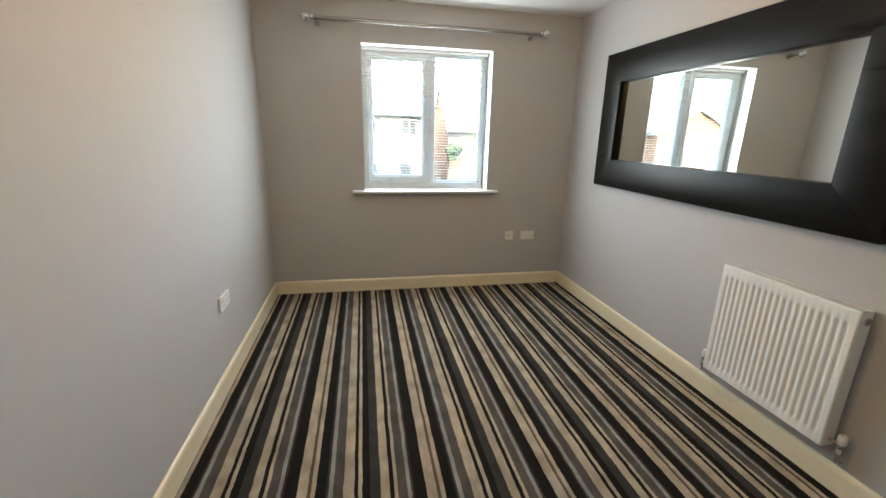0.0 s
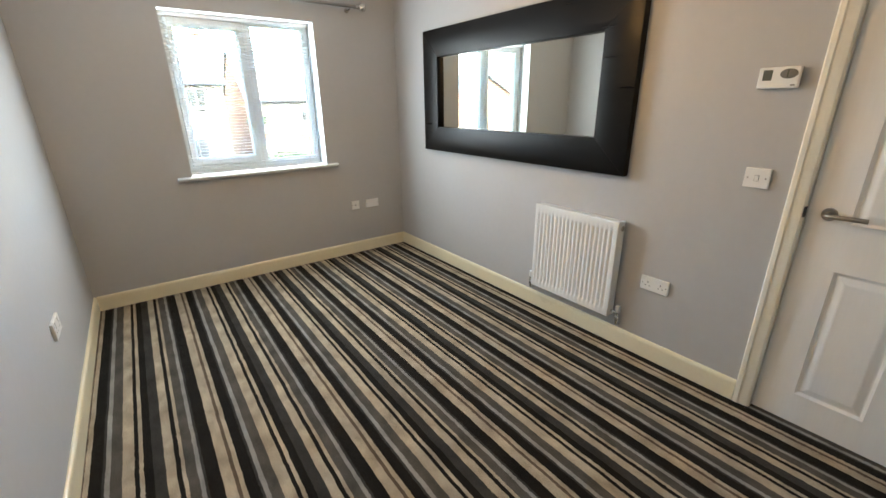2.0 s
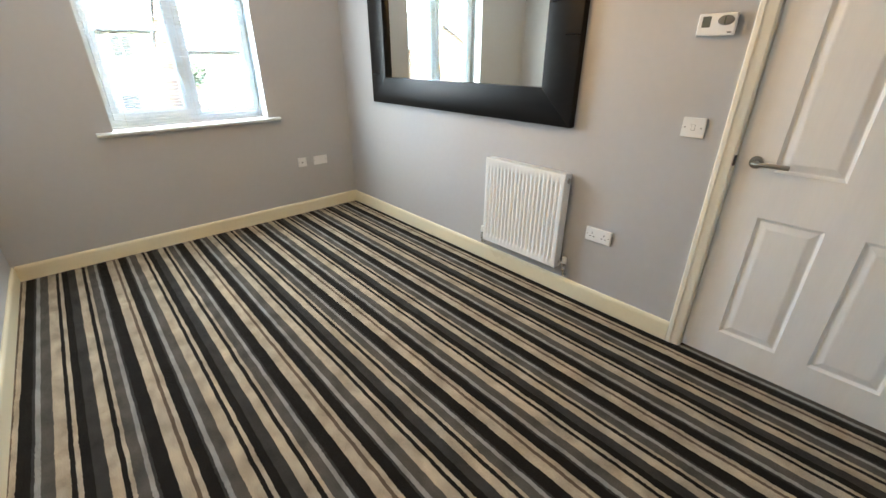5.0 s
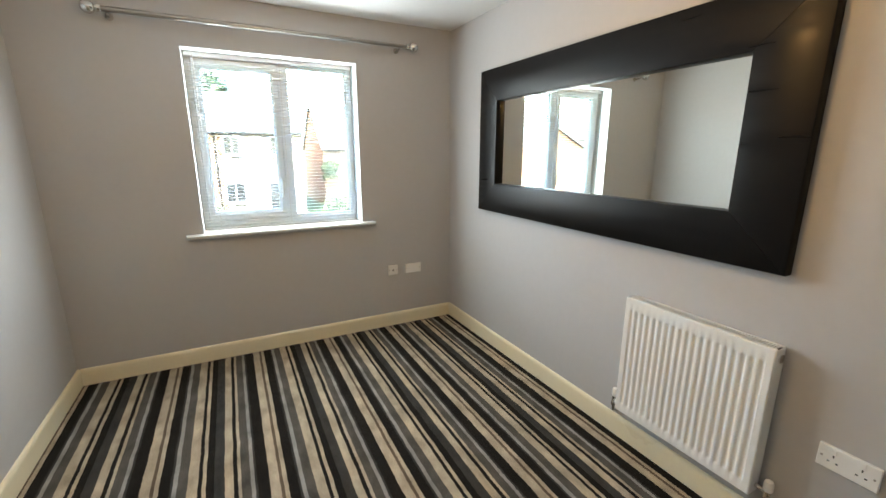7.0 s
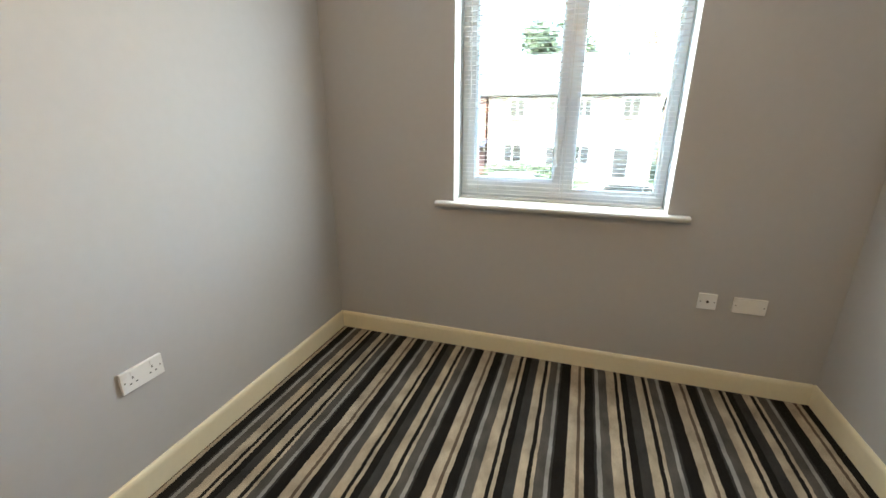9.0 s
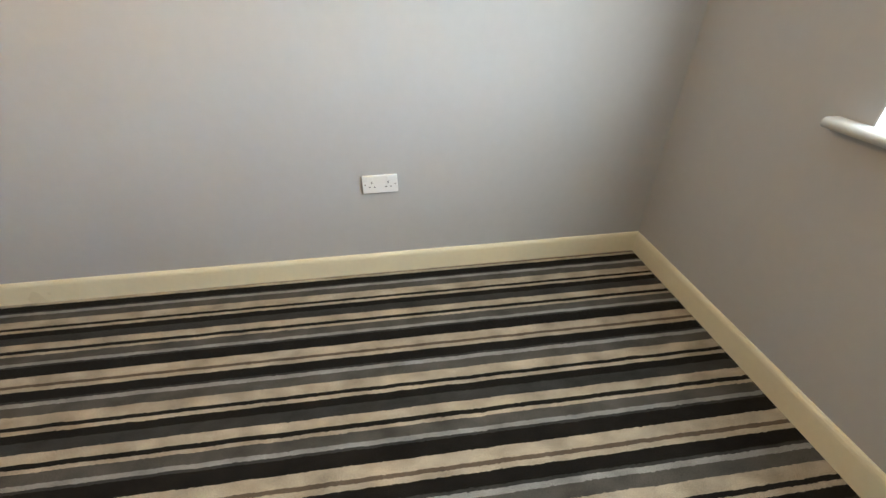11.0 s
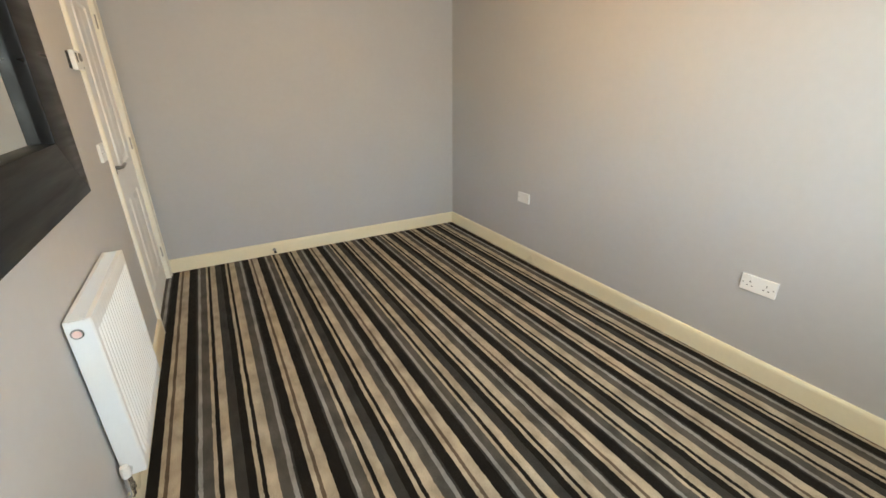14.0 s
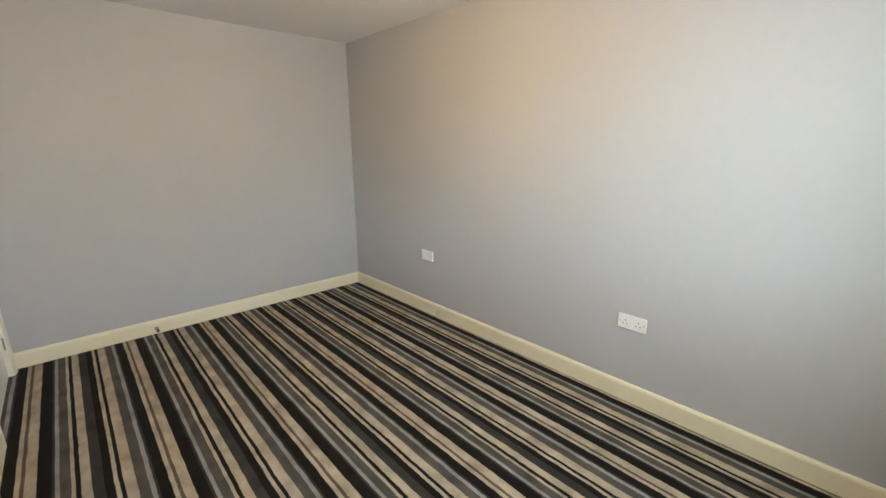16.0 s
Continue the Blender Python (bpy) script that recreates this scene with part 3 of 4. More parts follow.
fp = part("front_panel", radiator_panel(), RADW, rad, smooth=True)
part("back_panel", boxm(-0.021, -0.011, -hw + 0.003, hw - 0.003, 0.004, rh - 0.055, bevel=0.002), RADW, rad)
for i in range(24):
    part("convector_fin", boxm(-dep + 0.016, -0.0215, -hw + 0.02 + i * (2 * hw - 0.04) / 23 - 0.0004, -hw + 0.02 + i * (2 * hw - 0.04) / 23 + 0.0004, 0.06, rh - 0.07), RADW, rad)
for s in (-1, 1):
    e = part("end_panel", boxm(-dep + 0.004, -0.009, s * hw - 0.0012 * s, s * (hw - 0.0025), 0.0, rh, bevel=0.0006), RADW, rad)
    m = Matrix.Translation((-dep + 0.042, s * hw, rh - 0.040)) @ Matrix.Rotation(radians(-90 * s), 4, 'X')
    part("plug_rim", lathe(bmesh.new(), [(0.0165, -0.002), (0.0165, 0.003), (0.013, 0.004)], m, 20), CHROME, e, "chrome plug rim", True)
    part("plug", lathe(bmesh.new(), [(0.0115, 0.0035), (0.0115, 0.0055), (0.0095, 0.006)], m, 16), PINKP if s > 0 else STEEL, e)
# top grille: two rails with a row of cross bars between them
part("grille_rail", boxm(-dep + 0.001, -dep + 0.016, -hw + 0.003, hw - 0.003, rh - 0.006, rh + 0.0015, bevel=0.001), RADW, rad)
part("grille_rail", boxm(-0.020, -0.009, -hw + 0.003, hw - 0.003, rh - 0.006, rh + 0.0015, bevel=0.001), RADW, rad)
BAR_ME = mesh_of(boxm(-dep + 0.014, -0.0185, -0.0022, 0.0024, rh - 0.003, rh + 0.001), "grille_bar", RADW)
for i in range(58):
    g = new("grille_bar", BAR_ME)
    g.parent = rad
    g.matrix_basis = pose(0, -hw + 0.014 + i * (2 * hw - 0.028) / 57, 0)
for y in (-hw + 0.12, hw - 0.12):
    part("wall_bracket", boxm(-0.0112, 0.0, y - 0.02, y + 0.02, 0.06, rh - 0.06), RADW, rad)


def valve(s, cap_r, cap_h, label):
    y = s * (hw + 0.040)
    v = part("valve", tube(bmesh.new(), [(-dep + 0.045, s * (hw - 0.004), 0.030), (-dep + 0.045, y, 0.030)], 0.0095, 12), CHROME, rad, "chrome radiator valve", True)
    bm = lathe(bmesh.new(), [(0.0075, -0.045), (0.0085, -0.020), (0.0135, -0.018), (0.0135, 0.002), (0.011, 0.006), (0.011, 0.040)], Matrix.Translation((-dep + 0.045, y, 0.0)), 14)
    part("tail", bm, CHROME, v, smooth=True)
    part("pipe", tube(bmesh.new(), [(-dep + 0.045, y, -0.038), (-dep + 0.050, y, -0.050), (-dep + 0.062, y, -0.055), (0.0, y, -0.055)], 0.0075, 12), CHROME, v, smooth=True)
    bm = lathe(bmesh.new(), [(cap_r * 0.9, 0.036), (cap_r, 0.040), (cap_r, 0.036 + cap_h * 0.75), (cap_r * 0.8, 0.036 + cap_h)], Matrix.Translation((-dep + 0.045, y, 0.0)), 14)
    part("cap", bm, PLATE, v, label, True)


valve(1, 0.0145, 0.042, "white plastic valve cap")
valve(-1, 0.0165, 0.040, "white plastic valve cap")


# ---- wall plates ----
ON_NORTH, ON_EAST, ON_WEST = 0, -90, 90


def at_wall(x, y, z, turn):
    return pose(x, y, z, 0, 0, turn)


def plate_thing(name, m, w, h, label, category, group="", deep=0.013):
    t = thing(name, m, label, category, group)
    part("faceplate", boxm(-w / 2, w / 2, -deep, 0.0, -h / 2, h / 2, bevel=0.0025), PLATE, t)
    return t


def screws(t, dx, deep=0.013):
    for s in (-1, 1):
        m = Matrix.Translation((s * dx, -deep, 0)) @ Matrix.Rotation(radians(90), 4, 'X')
        part("screw", lathe(bmesh.new(), [(0.0036, -0.001), (0.0036, 0.0004), (0.003, 0.0007)], m, 12), STEEL, t)


def double_socket(m, label):
    w, h = 0.156, 0.082
    t = plate_thing("double_socket", m, w, h, label, "socket", "white double sockets")
    for s in (-1, 1):
        cx = s * 0.036
        part("rocker", boxm(cx + s * 0.0 - 0.006, cx + 0.006, -0.0155, -0.012, 0.018, 0.036, bevel=0.001), PLATE, t)
        for name, dx, dz, a, b in (("earth_slot", 0, 0.009, 0.0022, 0.0045), ("pin_slot", -0.011, -0.012, 0.0036, 0.0022), ("pin_slot", 0.011, -0.012, 0.0036, 0.0022)):
            part(name, boxm(cx + dx - a, cx + dx + a, -0.0134, -0.0115, dz - b, dz + b), DARK, t)
    screws(t, 0.066)
    return t


double_socket(at_wall(0, -1.3365, 0.487, ON_WEST), "white double socket low on the grey wall")
double_socket(at_wall(W, -2.759, 0.466, ON_EAST), "white double socket beside the radiator")
t = plate_thing("blank_plate", at_wall(0, -3.1025, 0.530, ON_WEST), 0.140, 0.082, "white double blanking plate low on the grey wall", "wall plate")
screws(t, 0.060)
t = plate_thing("blank_plate", at_wall(2.316, 0, 0.490, ON_NORTH), 0.142, 0.080, "white double blanking plate under the window side", "wall plate")
screws(t, 0.060)
t = plate_thing("aerial_socket", at_wall(2.133, 0, 0.492, ON_NORTH), 0.082, 0.082, "white aerial socket with a dark centre hole", "socket")
m = Matrix.Translation((0, -0.013, 0)) @ Matrix.Rotation(radians(90), 4, 'X')
part("outlet_ring", lathe(bmesh.new(), [(0.0075, -0.001), (0.0075, 0.002), (0.006, 0.002)], m, 16), STEEL, t, smooth=True)
part("outlet_hole", lathe(bmesh.new(), [(0.0058, 0.0), (0.0058, 0.0024)], m, 16), DARK, t)
screws(t, 0.031)
t = plate_thing("light_switch", at_wall(W, -3.1145, 1.116, ON_EAST), 0.096, 0.086, "white single light switch beside the door", "light switch")
part("rocker_gap", boxm(-0.0088, 0.0088, -0.0132, -0.0115, -0.0128, 0.0128), DIALG, t)
part("rocker", boxm(-0.0075, 0.0075, -0.0170, -0.0125, -0.0115, 0.0115, bevel=0.0015), PLATE, t)
screws(t, 0.034)

# thermostat: white body on a dark back box, small display and oval dial
th = thing("thermostat", at_wall(W, -3.110, 1.527, ON_EAST), "white room thermostat with grey display and oval button", "thermostat")
part("back_box", boxm(-0.066, 0.066, -0.010, 0.0, -0.036, 0.036), BLACKP, th, "dark backing box")
part("case", boxm(-0.071, 0.071, -0.030, -0.010, -0.041, 0.041, bevel=0.005), PLATE, th)
part("display", boxm(-0.054, -0.022, -0.0312, -0.0295, -0.010, 0.030), LCD, th, "grey liquid crystal display")
bm = lathe(bmesh.new(), [(0.030, -0.001), (0.030, 0.0015), (0.027, 0.003), (0.010, 0.0034)], Matrix.Translation((0.034, -0.030, 0.014)) @ Matrix.Rotation(radians(90), 4, 'X') @ Matrix.Diagonal((1, 0.62, 1, 1)), 24)
part("oval_button", bm, DIALG, th, "grey oval button", True)
part("button_bar", boxm(0.029, 0.033, -0.0345, -0.033, 0.000, 0.028), LCD, th)
part("printed_mark", boxm(0.046, 0.062, -0.0303, -0.0295, -0.032, -0.027), DIALG, th)

# ---- door stop on the back skirting ----
ds = thing("door_stop", pose(1.868, -D + SK, 0.045), "small steel door stop with black rubber tip on the skirting", "door stop")
m = Matrix.Rotation(radians(-90), 4, 'X')
part("stem", lathe(bmesh.new(), [(0.015, -0.001), (0.015, 0.003), (0.007, 0.006), (0.0055, 0.055)], m, 16), STEEL, ds, smooth=True)
part("rubber_tip", lathe(bmesh.new(), [(0.0105, 0.053), (0.0115, 0.057), (0.0115, 0.068), (0.009, 0.071)], m, 16), BLACKP, ds, "black rubber tip", True)

# ---- pendant bulb ----
BX, BY = 1.345, -2.14
pend = thing("pendant_light", pose(BX, BY, H), "bare glowing bulb on a white ceiling pendant", "ceiling light")
part("ceiling_rose", lathe(bmesh.new(), [(0.046, 0.0), (0.046, -0.006), (0.036, -0.018), (0.012, -0.024)], n=24), PLATE, pend, smooth=True)
part("flex", tube(bmesh.new(), [(0, 0, -0.022), (0, 0, -0.20)], 0.0032, 8), PLATE, pend, smooth=True)
part("lamp_holder", lathe(bmesh.new(), [(0.010, -0.196), (0.015, -0.202), (0.018, -0.218), (0.018, -0.240)], n=20), PLATE, pend, smooth=True)
part("bulb", lathe(bmesh.new(), [(0.013, -0.238), (0.016, -0.250), (0.026, -0.275), (0.030, -0.297), (0.027, -0.317), (0.016, -0.331), (0.003, -0.335)], n=24), BULBM, pend, "glowing warm bulb", True)

# ---- outside: ground and road ----
structure("ground", boxm(-400, 400, -400, 800, GROUND - 0.5, GROUND), GRASS, "flat ground with lawns reaching the distance", "ground")
structure("wall_lower_storey", boxm(-0.12, W + 0.35, -D - 0.1, 0.3, GROUND, -0.2505), PINK, "red-brick ground storey under the room", "wall")
structure("road", boxm(-60, 60, 12.0, 18.0, GROUND + 0.004, GROUND + 0.02), ASPHALT, "dark asphalt estate road", "road")
structure("pavement", boxm(-60, 60, 18.0, 20.2, GROUND + 0.004, GROUND + 0.12), PAVING, "pale paved footway with raised kerb", "pavement")
structure("pavement_near", boxm(-60, 60, 9.8, 12.0, GROUND + 0.004, GROUND + 0.12), PAVING, "pale paved footway with raised kerb", "pavement")


def house(label, x0, x1, y0, y1, eave, ridge, along, wall_m, roof_m, openings, group="houses across the road"):
    """Walls with gables, an overhanging roof, gutter, and windows and doors in the face at y0. openings: (x, width, z0, z1, kind)."""
    t = thing("house", pose(x0, y0, GROUND), label, "house", group)
    w, d, e, r = x1 - x0, y1 - y0, eave - GROUND, ridge - GROUND
    bm = bmesh.new()
    th_, over = 0.16, 0.30
    if along == "x":
        prism(bm, [(0, -0.2), (d, -0.2), (d, e), (d / 2, r), (0, e)], 0, w, "x")
        k = (r - e) / (d / 2)
        roof = [(-over, e - k * over), (d / 2, r), (d + over, e - k * over), (d + over, e - k * over + th_), (d / 2, r + th_), (-over, e - k * over + th_)]
        rb = prism(bmesh.new(), [(a, b + 0.01) for a, b in roof], -0.2, w + 0.2, "x")
    else:
        prism(bm, [(0, -0.2), (w, -0.2), (w, e), (w / 2, r), (0, e)], 0, d, "y")
        k = (r - e) / (w / 2)
        roof = [(-over, e - k * over), (w / 2, r), (w + over, e - k * over), (w + over, e - k * over + th_), (w / 2, r + th_), (-over, e - k * over + th_)]
        rb = prism(bmesh.new(), [(a, b + 0.01) for a, b in roof], -0.15, d + 0.15, "y")
    part("wall", bm, wall_m, t)
    part("roof", rb, roof_m, t)
    if along == "x":
        part("gutter", boxm(-0.2, w + 0.2, -over - 0.10, -over, e - k * over - 0.02, e - k * over + 0.09, bevel=0.02), BLACKP, t)
    for ox, ow, z0, z1, kind in openings:
        ox, z0, z1 = ox - x0, z0 - GROUND, z1 - GROUND
        if kind == "pipe":
            part("drainpipe", tube(bmesh.new(), [(ox, -0.06, 0.02), (ox, -0.06, e - 0.2)], 0.045, 8), BLACKP, t)
            continue
        if kind == "strip":
            part("brick_strip", boxm(ox, ox + ow, -0.05, 0.02, z0, z1), ORANGE, t)
            continue
        wd = part("window" if kind == "window" else "door", boxm(ox, ox + ow, -0.02, -0.002, z0, z1), DPANE if kind == "window" else RED_DOOR, t)
        for a, b, c, dd in ((ox - 0.05, ox + 0.04, z0, z1), (ox + ow - 0.04, ox + ow + 0.05, z0, z1), (ox - 0.05, ox + ow + 0.05, z0 - 0.05, z0 + 0.03), (ox - 0.05, ox + ow + 0.05, z1 - 0.03, z1 + 0.05)):
            part("frame", boxm(a, b, -0.05, -0.001, c, dd), UPVC, wd)
        if kind == "window":
            part("glazing_bar", boxm(ox + ow / 2 - 0.03, ox + ow / 2 + 0.03, -0.045, -0.018, z0, z1), UPVC, wd)
            part("sill", boxm(ox - 0.12, ox + ow + 0.12, -0.12, -0.001, z0 - 0.13, z0 - 0.05), PAVING, wd)
    return t


U0, U1, G0, G1 = 1.30, 2.36, -1.65, -0.45
terrace = house("pale buff-brick terraced house with grey tiled roof and chimney", -4.6, 5.6, 26.0, 34.0, 2.75, 5.25, "x", BUFF, ROOF,
      [(-3.2, 1.0, U0, U1, "window"), (-0.75, 0.9, U0, U1, "window"), (0.95, 0.9, U0, U1, "window"), (3.6, 1.0, U0, U1, "window"), (-3.5, 1.2, G0, G1, "window"),
       (0.85, 1.1, G0, G1, "window"), (-0.75, 0.9, GROUND + 0.15, -0.5, "door"), (3.35, 0.95, GROUND + 0.15, -0.5, "door"), (0.52, 0, 0, 0, "pipe"), (0.22, 0.22, GROUND, 2.5, "strip"), (0.62, 0.22, GROUND, 2.5, "strip")])
red_house = house("red-brick house with grey tiled roof and dark porch roof", -9.4, -5.0, 27.0, 35.0, 2.75, 4.75, "x", PINK, ROOF,
      [(-6.6, 1.0, U0, U1, "window"), (-8.8, 1.2, G0, G1, "window"), (-6.5, 0.95, GROUND + 0.15, -0.5, "door")])
gable_house = house("pale house with orange-brick gable end beside the terrace", 7.75, 17.5, 30.0, 38.0, 1.85, 5.35, "x", BUFF, ROOF, [(11.5, 1.0, 0.10, 0.95, "window"), (14.6, 1.0, 0.10, 0.95, "window"), (9.4, 0.95, GROUND + 0.15, -0.5, "door")])
part("gable_wall", prism(bmesh.new(), [(0.0, -0.2), (8.0, -0.2), (8.0, 4.42), (4.0, 7.9), (0.0, 4.42)], -0.06, -0.002, "x"), ORANGE, gable_house, "orange brick gable end")
house("orange-brick gable house at the street corner", -13.6, -9.4, 14.5, 20.0, 1.75, 2.8, "y", ORANGE, ROOF, [(-11.3, 1.1, -1.4, -0.3, "window")])
house("pale buff-brick house far along the street", -34.0, -9.62, 27.2, 35.0, 2.75, 4.75, "x", BUFF, ROOF,
      [(-32.0, 1.1, U0, U1, "window"), (-28.0, 1.1, U0, U1, "window"), (-24.5, 1.1, U0, U1, "window"), (-20.0, 1.1, U0, U1, "window"), (-15.5, 1.1, U0, U1, "window"), (-11.05, 0.95, 1.16, 2.05, "window"), (-11.7, 1.2, G0, G1, "window"), (-15.5, 1.2, G0, G1, "window"), (-28.0, 1.3, G0, G1, "window"), (-20.0, 1.3, G0, G1, "window")])
house("low garage with grey roof against the far house", -14.2, -9.45, 25.4, 27.15, 0.15, 0.95, "x", BUFF, ROOF, [])

ch = part("chimney", boxm(9.55, 10.05, 3.7, 4.3, 7.5, 8.95, bevel=0.01), ORANGE, terrace, "brick chimney stack")
for cx in (9.68, 9.92):
    part("chimney_pot", lathe(bmesh.new(), [(0.10, 8.94), (0.10, 9.0), (0.08, 9.02), (0.075, 9.25), (0.09, 9.28)], Matrix.Translation((cx, 4.0, 0)), 12), ORANGE, ch)
part("vent_pipe", tube(bmesh.new(), [(8.42, 3.0, 7.1), (8.42, 3.0, 7.9)], 0.055, 10), BLACKP, terrace, "dark vent pipe")
part("porch_roof", prism(bmesh.new(), [(-1.05, 1.95), (-1.05, 2.03), (0.0, 2.42), (0.0, 2.34)], 2.6, 4.6, "x"), SLATE, red_house, "dark blue-grey porch roof")
for bx in (2.75, 4.40):
    part("porch_bracket", prism(bmesh.new(), [(-0.002, 1.55), (-0.002, 2.3), (-0.85, 2.0), (-0.80, 1.94)], bx, bx + 0.07, "x"), UPVC, red_house)
part("alarm_box", boxm(3.2, 3.62, -0.09, -0.001, 2.95, 3.20, bevel=0.02), REDP, red_house, "red alarm box")

# ---- trees and hedges ----
def leaf_cloud(n, blobs, size):
    """Many small bent leaf clumps scattered in uneven lobes."""
    bm = bmesh.new()
    for i in range(n):
        cx, cy, cz, r = blobs[i % len(blobs)]
        d = Vector((random.gauss(0, 1), random.gauss(0, 1), random.gauss(0, 1))).normalized() * r * random.uniform(0.5, 1.05)
        c = Vector((cx, cy, cz)) + d
        q = Euler((random.uniform(0, 6.3), random.uniform(0, 6.3), random.uniform(0, 6.3))).to_matrix()
        s = size * random.uniform(0.6, 1.4)
        v = [bm.verts.new(c + q @ Vector(p) * s) for p in ((-0.5, 0, 0), (0, -0.3, 0.12), (0.5, 0, 0), (0, 0.3, 0.12))]
        bm.faces.new((v[0], v[1], v[3]))
        bm.faces.new((v[1], v[2], v[3]))
    return bm


def tree(x, y, h, spread, label):
    t = thing("tree", pose(x, y, GROUND), label, "tree")
    bm = tube(bmesh.new(), [(0, 0, -0.1), (0.1, 0.05, h * 0.3), (0.0, 0.1, h * 0.6), (0.1, 0.0, h * 0.85)], 0.16, 10)
    for k in range(7):
        a = k * 2.4
        z = h * (0.42 + 0.06 * k)
        tube(bm, [(0, 0.05, z), (math.cos(a) * spread * 0.4, math.sin(a) * spread * 0.4, z + h * 0.1), (math.cos(a) * spread * 0.75, math.sin(a) * spread * 0.75, z + h * 0.16)], 0.055, 7)
    part("trunk", bm, BARK, t)
    blobs = [(random.uniform(-1, 1) * spread * 0.7, random.uniform(-1, 1) * spread * 0.7, h * random.uniform(0.6, 0.98), spread * random.uniform(0.3, 0.5)) for _ in range(12)]
    part("crown", leaf_cloud(4200, blobs, 0.42), LEAF, t)


tree(-1.0, 44.0, 11.6, 4.0, "tall green leafy tree behind the houses")
tree(8.0, 29.1, 3.3, 0.55, "small green leafy tree beside the gable end")


def hedge(x0, x1, y, h, label):
    t = thing("hedge", pose((x0 + x1) / 2, y, GROUND), label, "hedge")
    L = (x1 - x0) / 2
    stems = bmesh.new()
    for k in range(int(L * 3)):
        sx = -L + 0.2 + k * (2 * L - 0.4) / max(1, int(L * 3) - 1)
        tube(stems, [(sx, 0, -0.05), (sx + 0.03, 0.02, h * 0.7)], 0.02, 6)
    part("stems", stems, BARK, t)
    part("foliage", leaf_cloud(2600, [(-L + 2 * L * (k + 0.5) / 14, random.uniform(-0.1, 0.1), h * random.uniform(0.45, 0.65), h * random.uniform(0.4, 0.55)) for k in range(14)], 0.2), LEAF, t)


hedge(-4.0, 0.4, 23.6, 1.15, "clipped green garden hedge")
hedge(6.4, 10.0, 23.0, 1.3, "loose green garden hedge")


# ---- vehicles and skip ----
def car(x, y, turn, paint, label):
    t = thing("car", pose(x, y, GROUND + 0.02, 0, 0, turn), label, "car", "parked cars")
    side = [(-2.05, 0.28), (2.05, 0.28), (2.1, 0.55), (2.0, 0.78), (1.15, 0.92), (0.55, 1.40), (-1.1, 1.44), (-1.75, 0.98), (-2.08, 0.88)]
    bm = prism(bmesh.new(), side, -0.85, 0.85, "y")
    bmesh.ops.bevel(bm, geom=list(bm.edges), offset=0.06, segments=2, affect='EDGES')
    body = part("body", bm, paint, t, smooth=True)
    for s in (-1, 1):
        part("side_window", prism(bmesh.new(), [(1.0, 0.95), (0.5, 1.34), (-1.0, 1.37), (-1.5, 0.98)], s * 0.845, s * 0.858, "y"), DPANE, body)
    for xx in (-1.3, 1.3):
        for s in (-1, 1):
            m = Matrix.Translation((xx, s * 0.80, 0.32)) @ Matrix.Rotation(radians(90), 4, 'X')
            wl = part("wheel", lathe(bmesh.new(), [(0.26, -0.10), (0.32, -0.08), (0.32, 0.08), (0.26, 0.10)], m, 20), RUBBER, t, smooth=True)
            part("rim", lathe(bmesh.new(), [(0.20, -0.105), (0.20, 0.105)], m, 16), STEEL, wl)
    wsn = bmesh.new()
    v = [wsn.verts.new(p) for p in ((1.10, -0.70, 0.965), (1.10, 0.70, 0.965), (0.62, 0.62, 1.36), (0.62, -0.62, 1.36))]
    v += [wsn.verts.new(k.co + Vector((0.02, 0, 0.02))) for k in v]
    for q in ((0, 1, 2, 3), (7, 6, 5, 4), (0, 4, 5, 1), (1, 5, 6, 2), (2, 6, 7, 3), (3, 7, 4, 0)):
        wsn.faces.new([v[i] for i in q])
    part("windscreen", wsn, DPANE, body)
    for s in (-1, 1):
        part("tail_light", boxm(-2.10, -1.98, s * 0.66 - 0.15, s * 0.66 + 0.15, 0.66, 0.84, bevel=0.02), REDP, body, "red tail light")
        part("headlight", boxm(1.98, 2.075, s * 0.68 - 0.16, s * 0.68 + 0.16, 0.60, 0.74, bevel=0.03), UPVC, body)


car(3.6, 16.6, 4, WHITEP, "white hatchback parked by the kerb")
car(-1.9, 17.0, 182, WHITEP, "white hatchback parked by the kerb")
car(-9.15, 23.6, 106, GREYP, "dark grey hatchback parked on a drive")

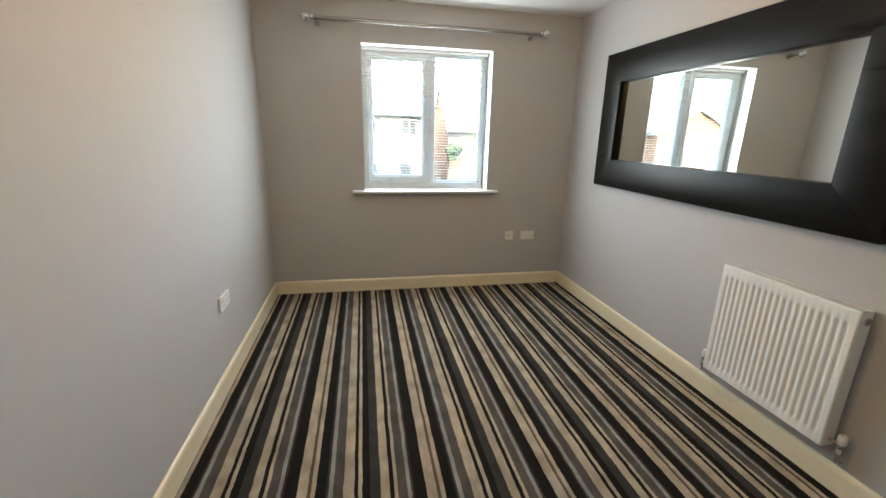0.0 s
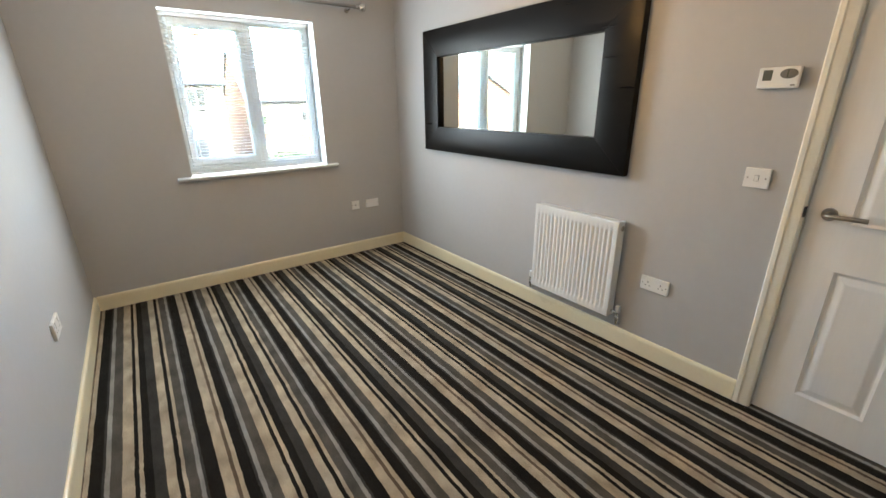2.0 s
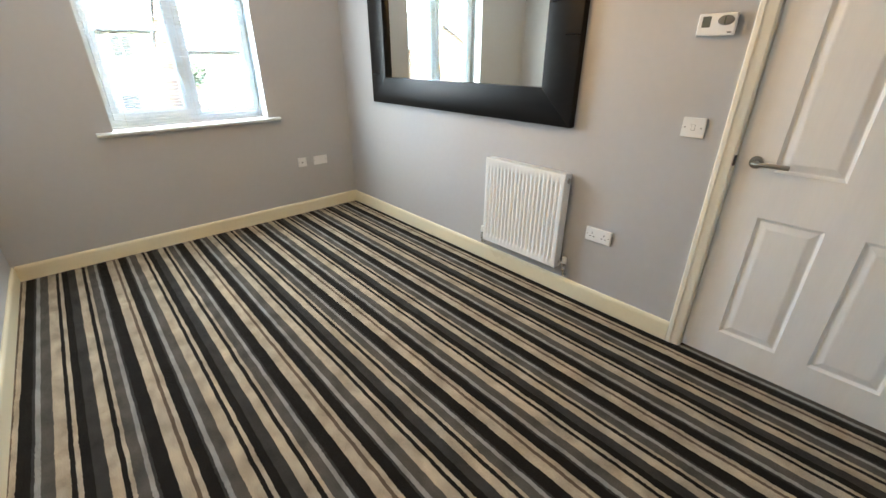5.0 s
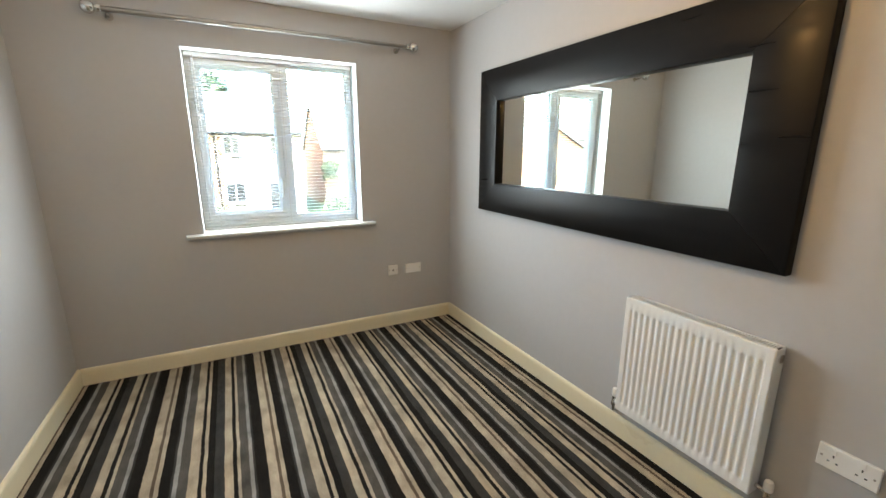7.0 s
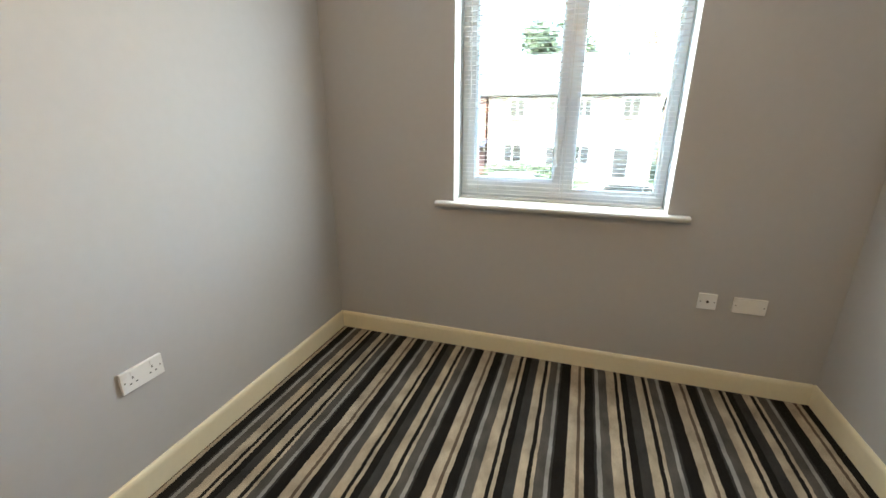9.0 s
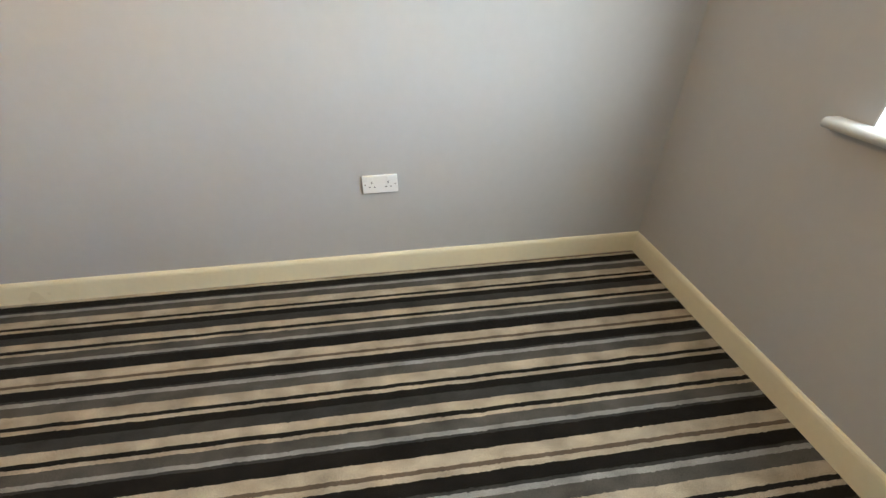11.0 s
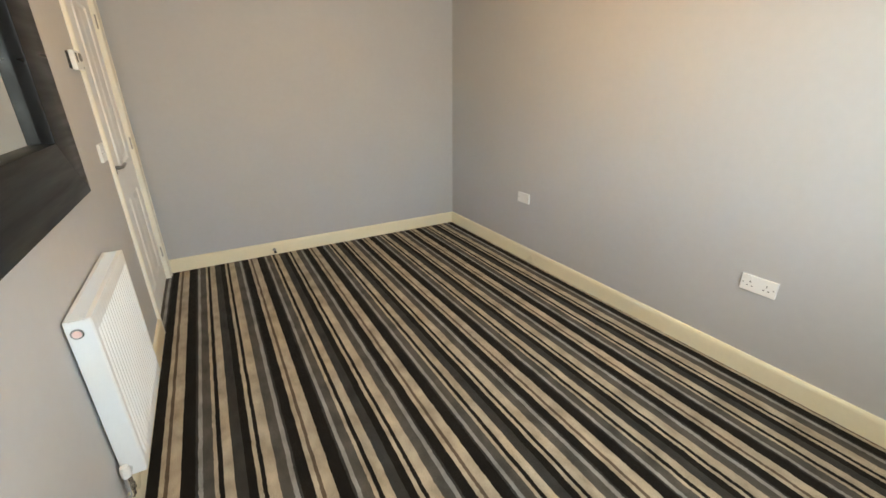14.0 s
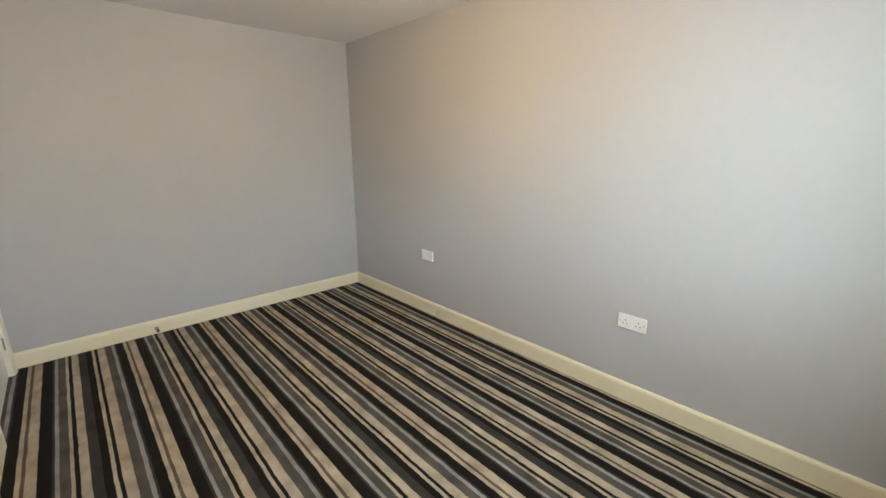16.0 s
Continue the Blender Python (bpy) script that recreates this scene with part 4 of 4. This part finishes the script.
def van(x, y, turn, label):
    """Upright panel van, its tail at -x: body, rear doors with windows, tail lights, bumper, wheels."""
    t = thing("van", pose(x, y, GROUND, 0, 0, turn), label, "van")
    side = [(-1.85, 0.30), (1.85, 0.30), (1.9, 0.70), (1.75, 0.98), (1.25, 1.10), (0.75, 1.84), (0.4, 1.92), (-1.75, 1.92), (-1.85, 1.80)]
    bm = prism(bmesh.new(), side, -0.74, 0.74, "y")
    bmesh.ops.bevel(bm, geom=list(bm.edges), offset=0.05, segments=2, affect='EDGES')
    body = part("body", bm, WHITEP, t, smooth=True)
    for s_ in (-1, 1):
        d = part("rear_door", boxm(-1.872, -1.845, s_ * 0.02, s_ * 0.66, 0.48, 1.76, bevel=0.008), WHITEP, body)
        part("rear_window", boxm(-1.880, -1.868, s_ * 0.12, s_ * 0.56, 1.18, 1.62, bevel=0.004), DPANE, d)
        part("tail_light", boxm(-1.885, -1.80, s_ * 0.67, s_ * 0.735, 0.72, 1.10, bevel=0.01), REDP, body, "red tail light")
        part("side_window", prism(bmesh.new(), [(1.08, 1.12), (0.70, 1.70), (0.30, 1.74), (0.30, 1.12)], s_ * 0.735, s_ * 0.748, "y"), DPANE, body)
        for xx in (-1.2, 1.2):
            m = Matrix.Translation((xx, s_ * 0.66, 0.31)) @ Matrix.Rotation(radians(90), 4, 'X')
            wl = part("wheel", lathe(bmesh.new(), [(0.25, -0.09), (0.31, -0.07), (0.31, 0.07), (0.25, 0.09)], m, 20), RUBBER, t, smooth=True)
            part("rim", lathe(bmesh.new(), [(0.19, -0.095), (0.19, 0.095)], m, 16), STEEL, wl)
    part("bumper", boxm(-1.93, -1.84, -0.72, 0.72, 0.30, 0.46, bevel=0.02), BLACKP, body)
    return t


van(-7.45, 24.9, 108, "white panel van parked before the red-brick house")

sk = thing("skip", pose(-5.85, 25.0, GROUND), "small yellow steel skip standing in front of the houses", "skip")
bm = bmesh.new()
prism(bm, [(-0.55, 0.0), (0.55, 0.0), (0.74, 1.3), (0.69, 1.3), (0.51, 0.05), (-0.51, 0.05), (-0.69, 1.3), (-0.74, 1.3)], -0.6, 0.6, "y")
part("hull", bm, YELLOW, sk)
for s_ in (-1, 1):
    part("side_wall", prism(bmesh.new(), [(-0.55, 0.0), (0.55, 0.0), (0.74, 1.3), (-0.74, 1.3)], s_ * 0.6, s_ * 0.64, "y"), YELLOW, sk)
    part("rim_bar", boxm(-0.78, 0.78, s_ * 0.61, s_ * 0.68, 1.27, 1.34, bevel=0.01), YELLOW, sk)
    for rx in (-0.36, 0.36):
        part("stiffener", boxm(rx - 0.035, rx + 0.035, s_ * 0.64, s_ * 0.675, 0.05, 1.27, bevel=0.008), YELLOW, sk)

fn = thing("garden_fence", pose(7.5, 28.0, GROUND), "dark brown boarded garden fence beside the gable house", "fence")
for i in range(30):
    part("board", boxm(0.15 * i, 0.15 * i + 0.135, -0.012, 0.012, 0.0, 2.2 + random.uniform(-0.02, 0.02)), FENCE, fn)
for i in range(3):
    part("post", boxm(2.2 * i - 0.04, 2.2 * i + 0.05, 0.012, 0.10, -0.1, 2.25), FENCE, fn)

# pointed white garden gazebo in front of the fence
gz = thing("gazebo", pose(8.8, 25.0, GROUND), "white canvas gazebo with a pointed top in a garden", "gazebo")
bm = bmesh.new()
GH = 1.65
tip = bm.verts.new((0, 0, 2.18))
low = [bm.verts.new((x, y, 1.55)) for x, y in ((-GH, -GH), (GH, -GH), (GH, GH), (-GH, GH))]
hem = [bm.verts.new((v.co.x, v.co.y, 1.36)) for v in low]
for i in range(4):
    j = (i + 1) % 4
    bm.faces.new((low[i], low[j], tip))
    bm.faces.new((hem[i], hem[j], low[j], low[i]))
bmesh.ops.recalc_face_normals(bm, faces=bm.faces)
bmesh.ops.solidify(bm, geom=list(bm.faces), thickness=0.012)
part("canopy", bm, CANVAS, gz)
part("finial", lathe(bmesh.new(), [(0.03, 2.17), (0.022, 2.30), (0.004, 2.34)], n=10), CANVAS, gz)
for x in (-GH + 0.05, GH - 0.05):
    for y in (-GH + 0.05, GH - 0.05):
        part("leg", boxm(x - 0.02, x + 0.02, y - 0.02, y + 0.02, 0.0, 1.54), CANVAS, gz)
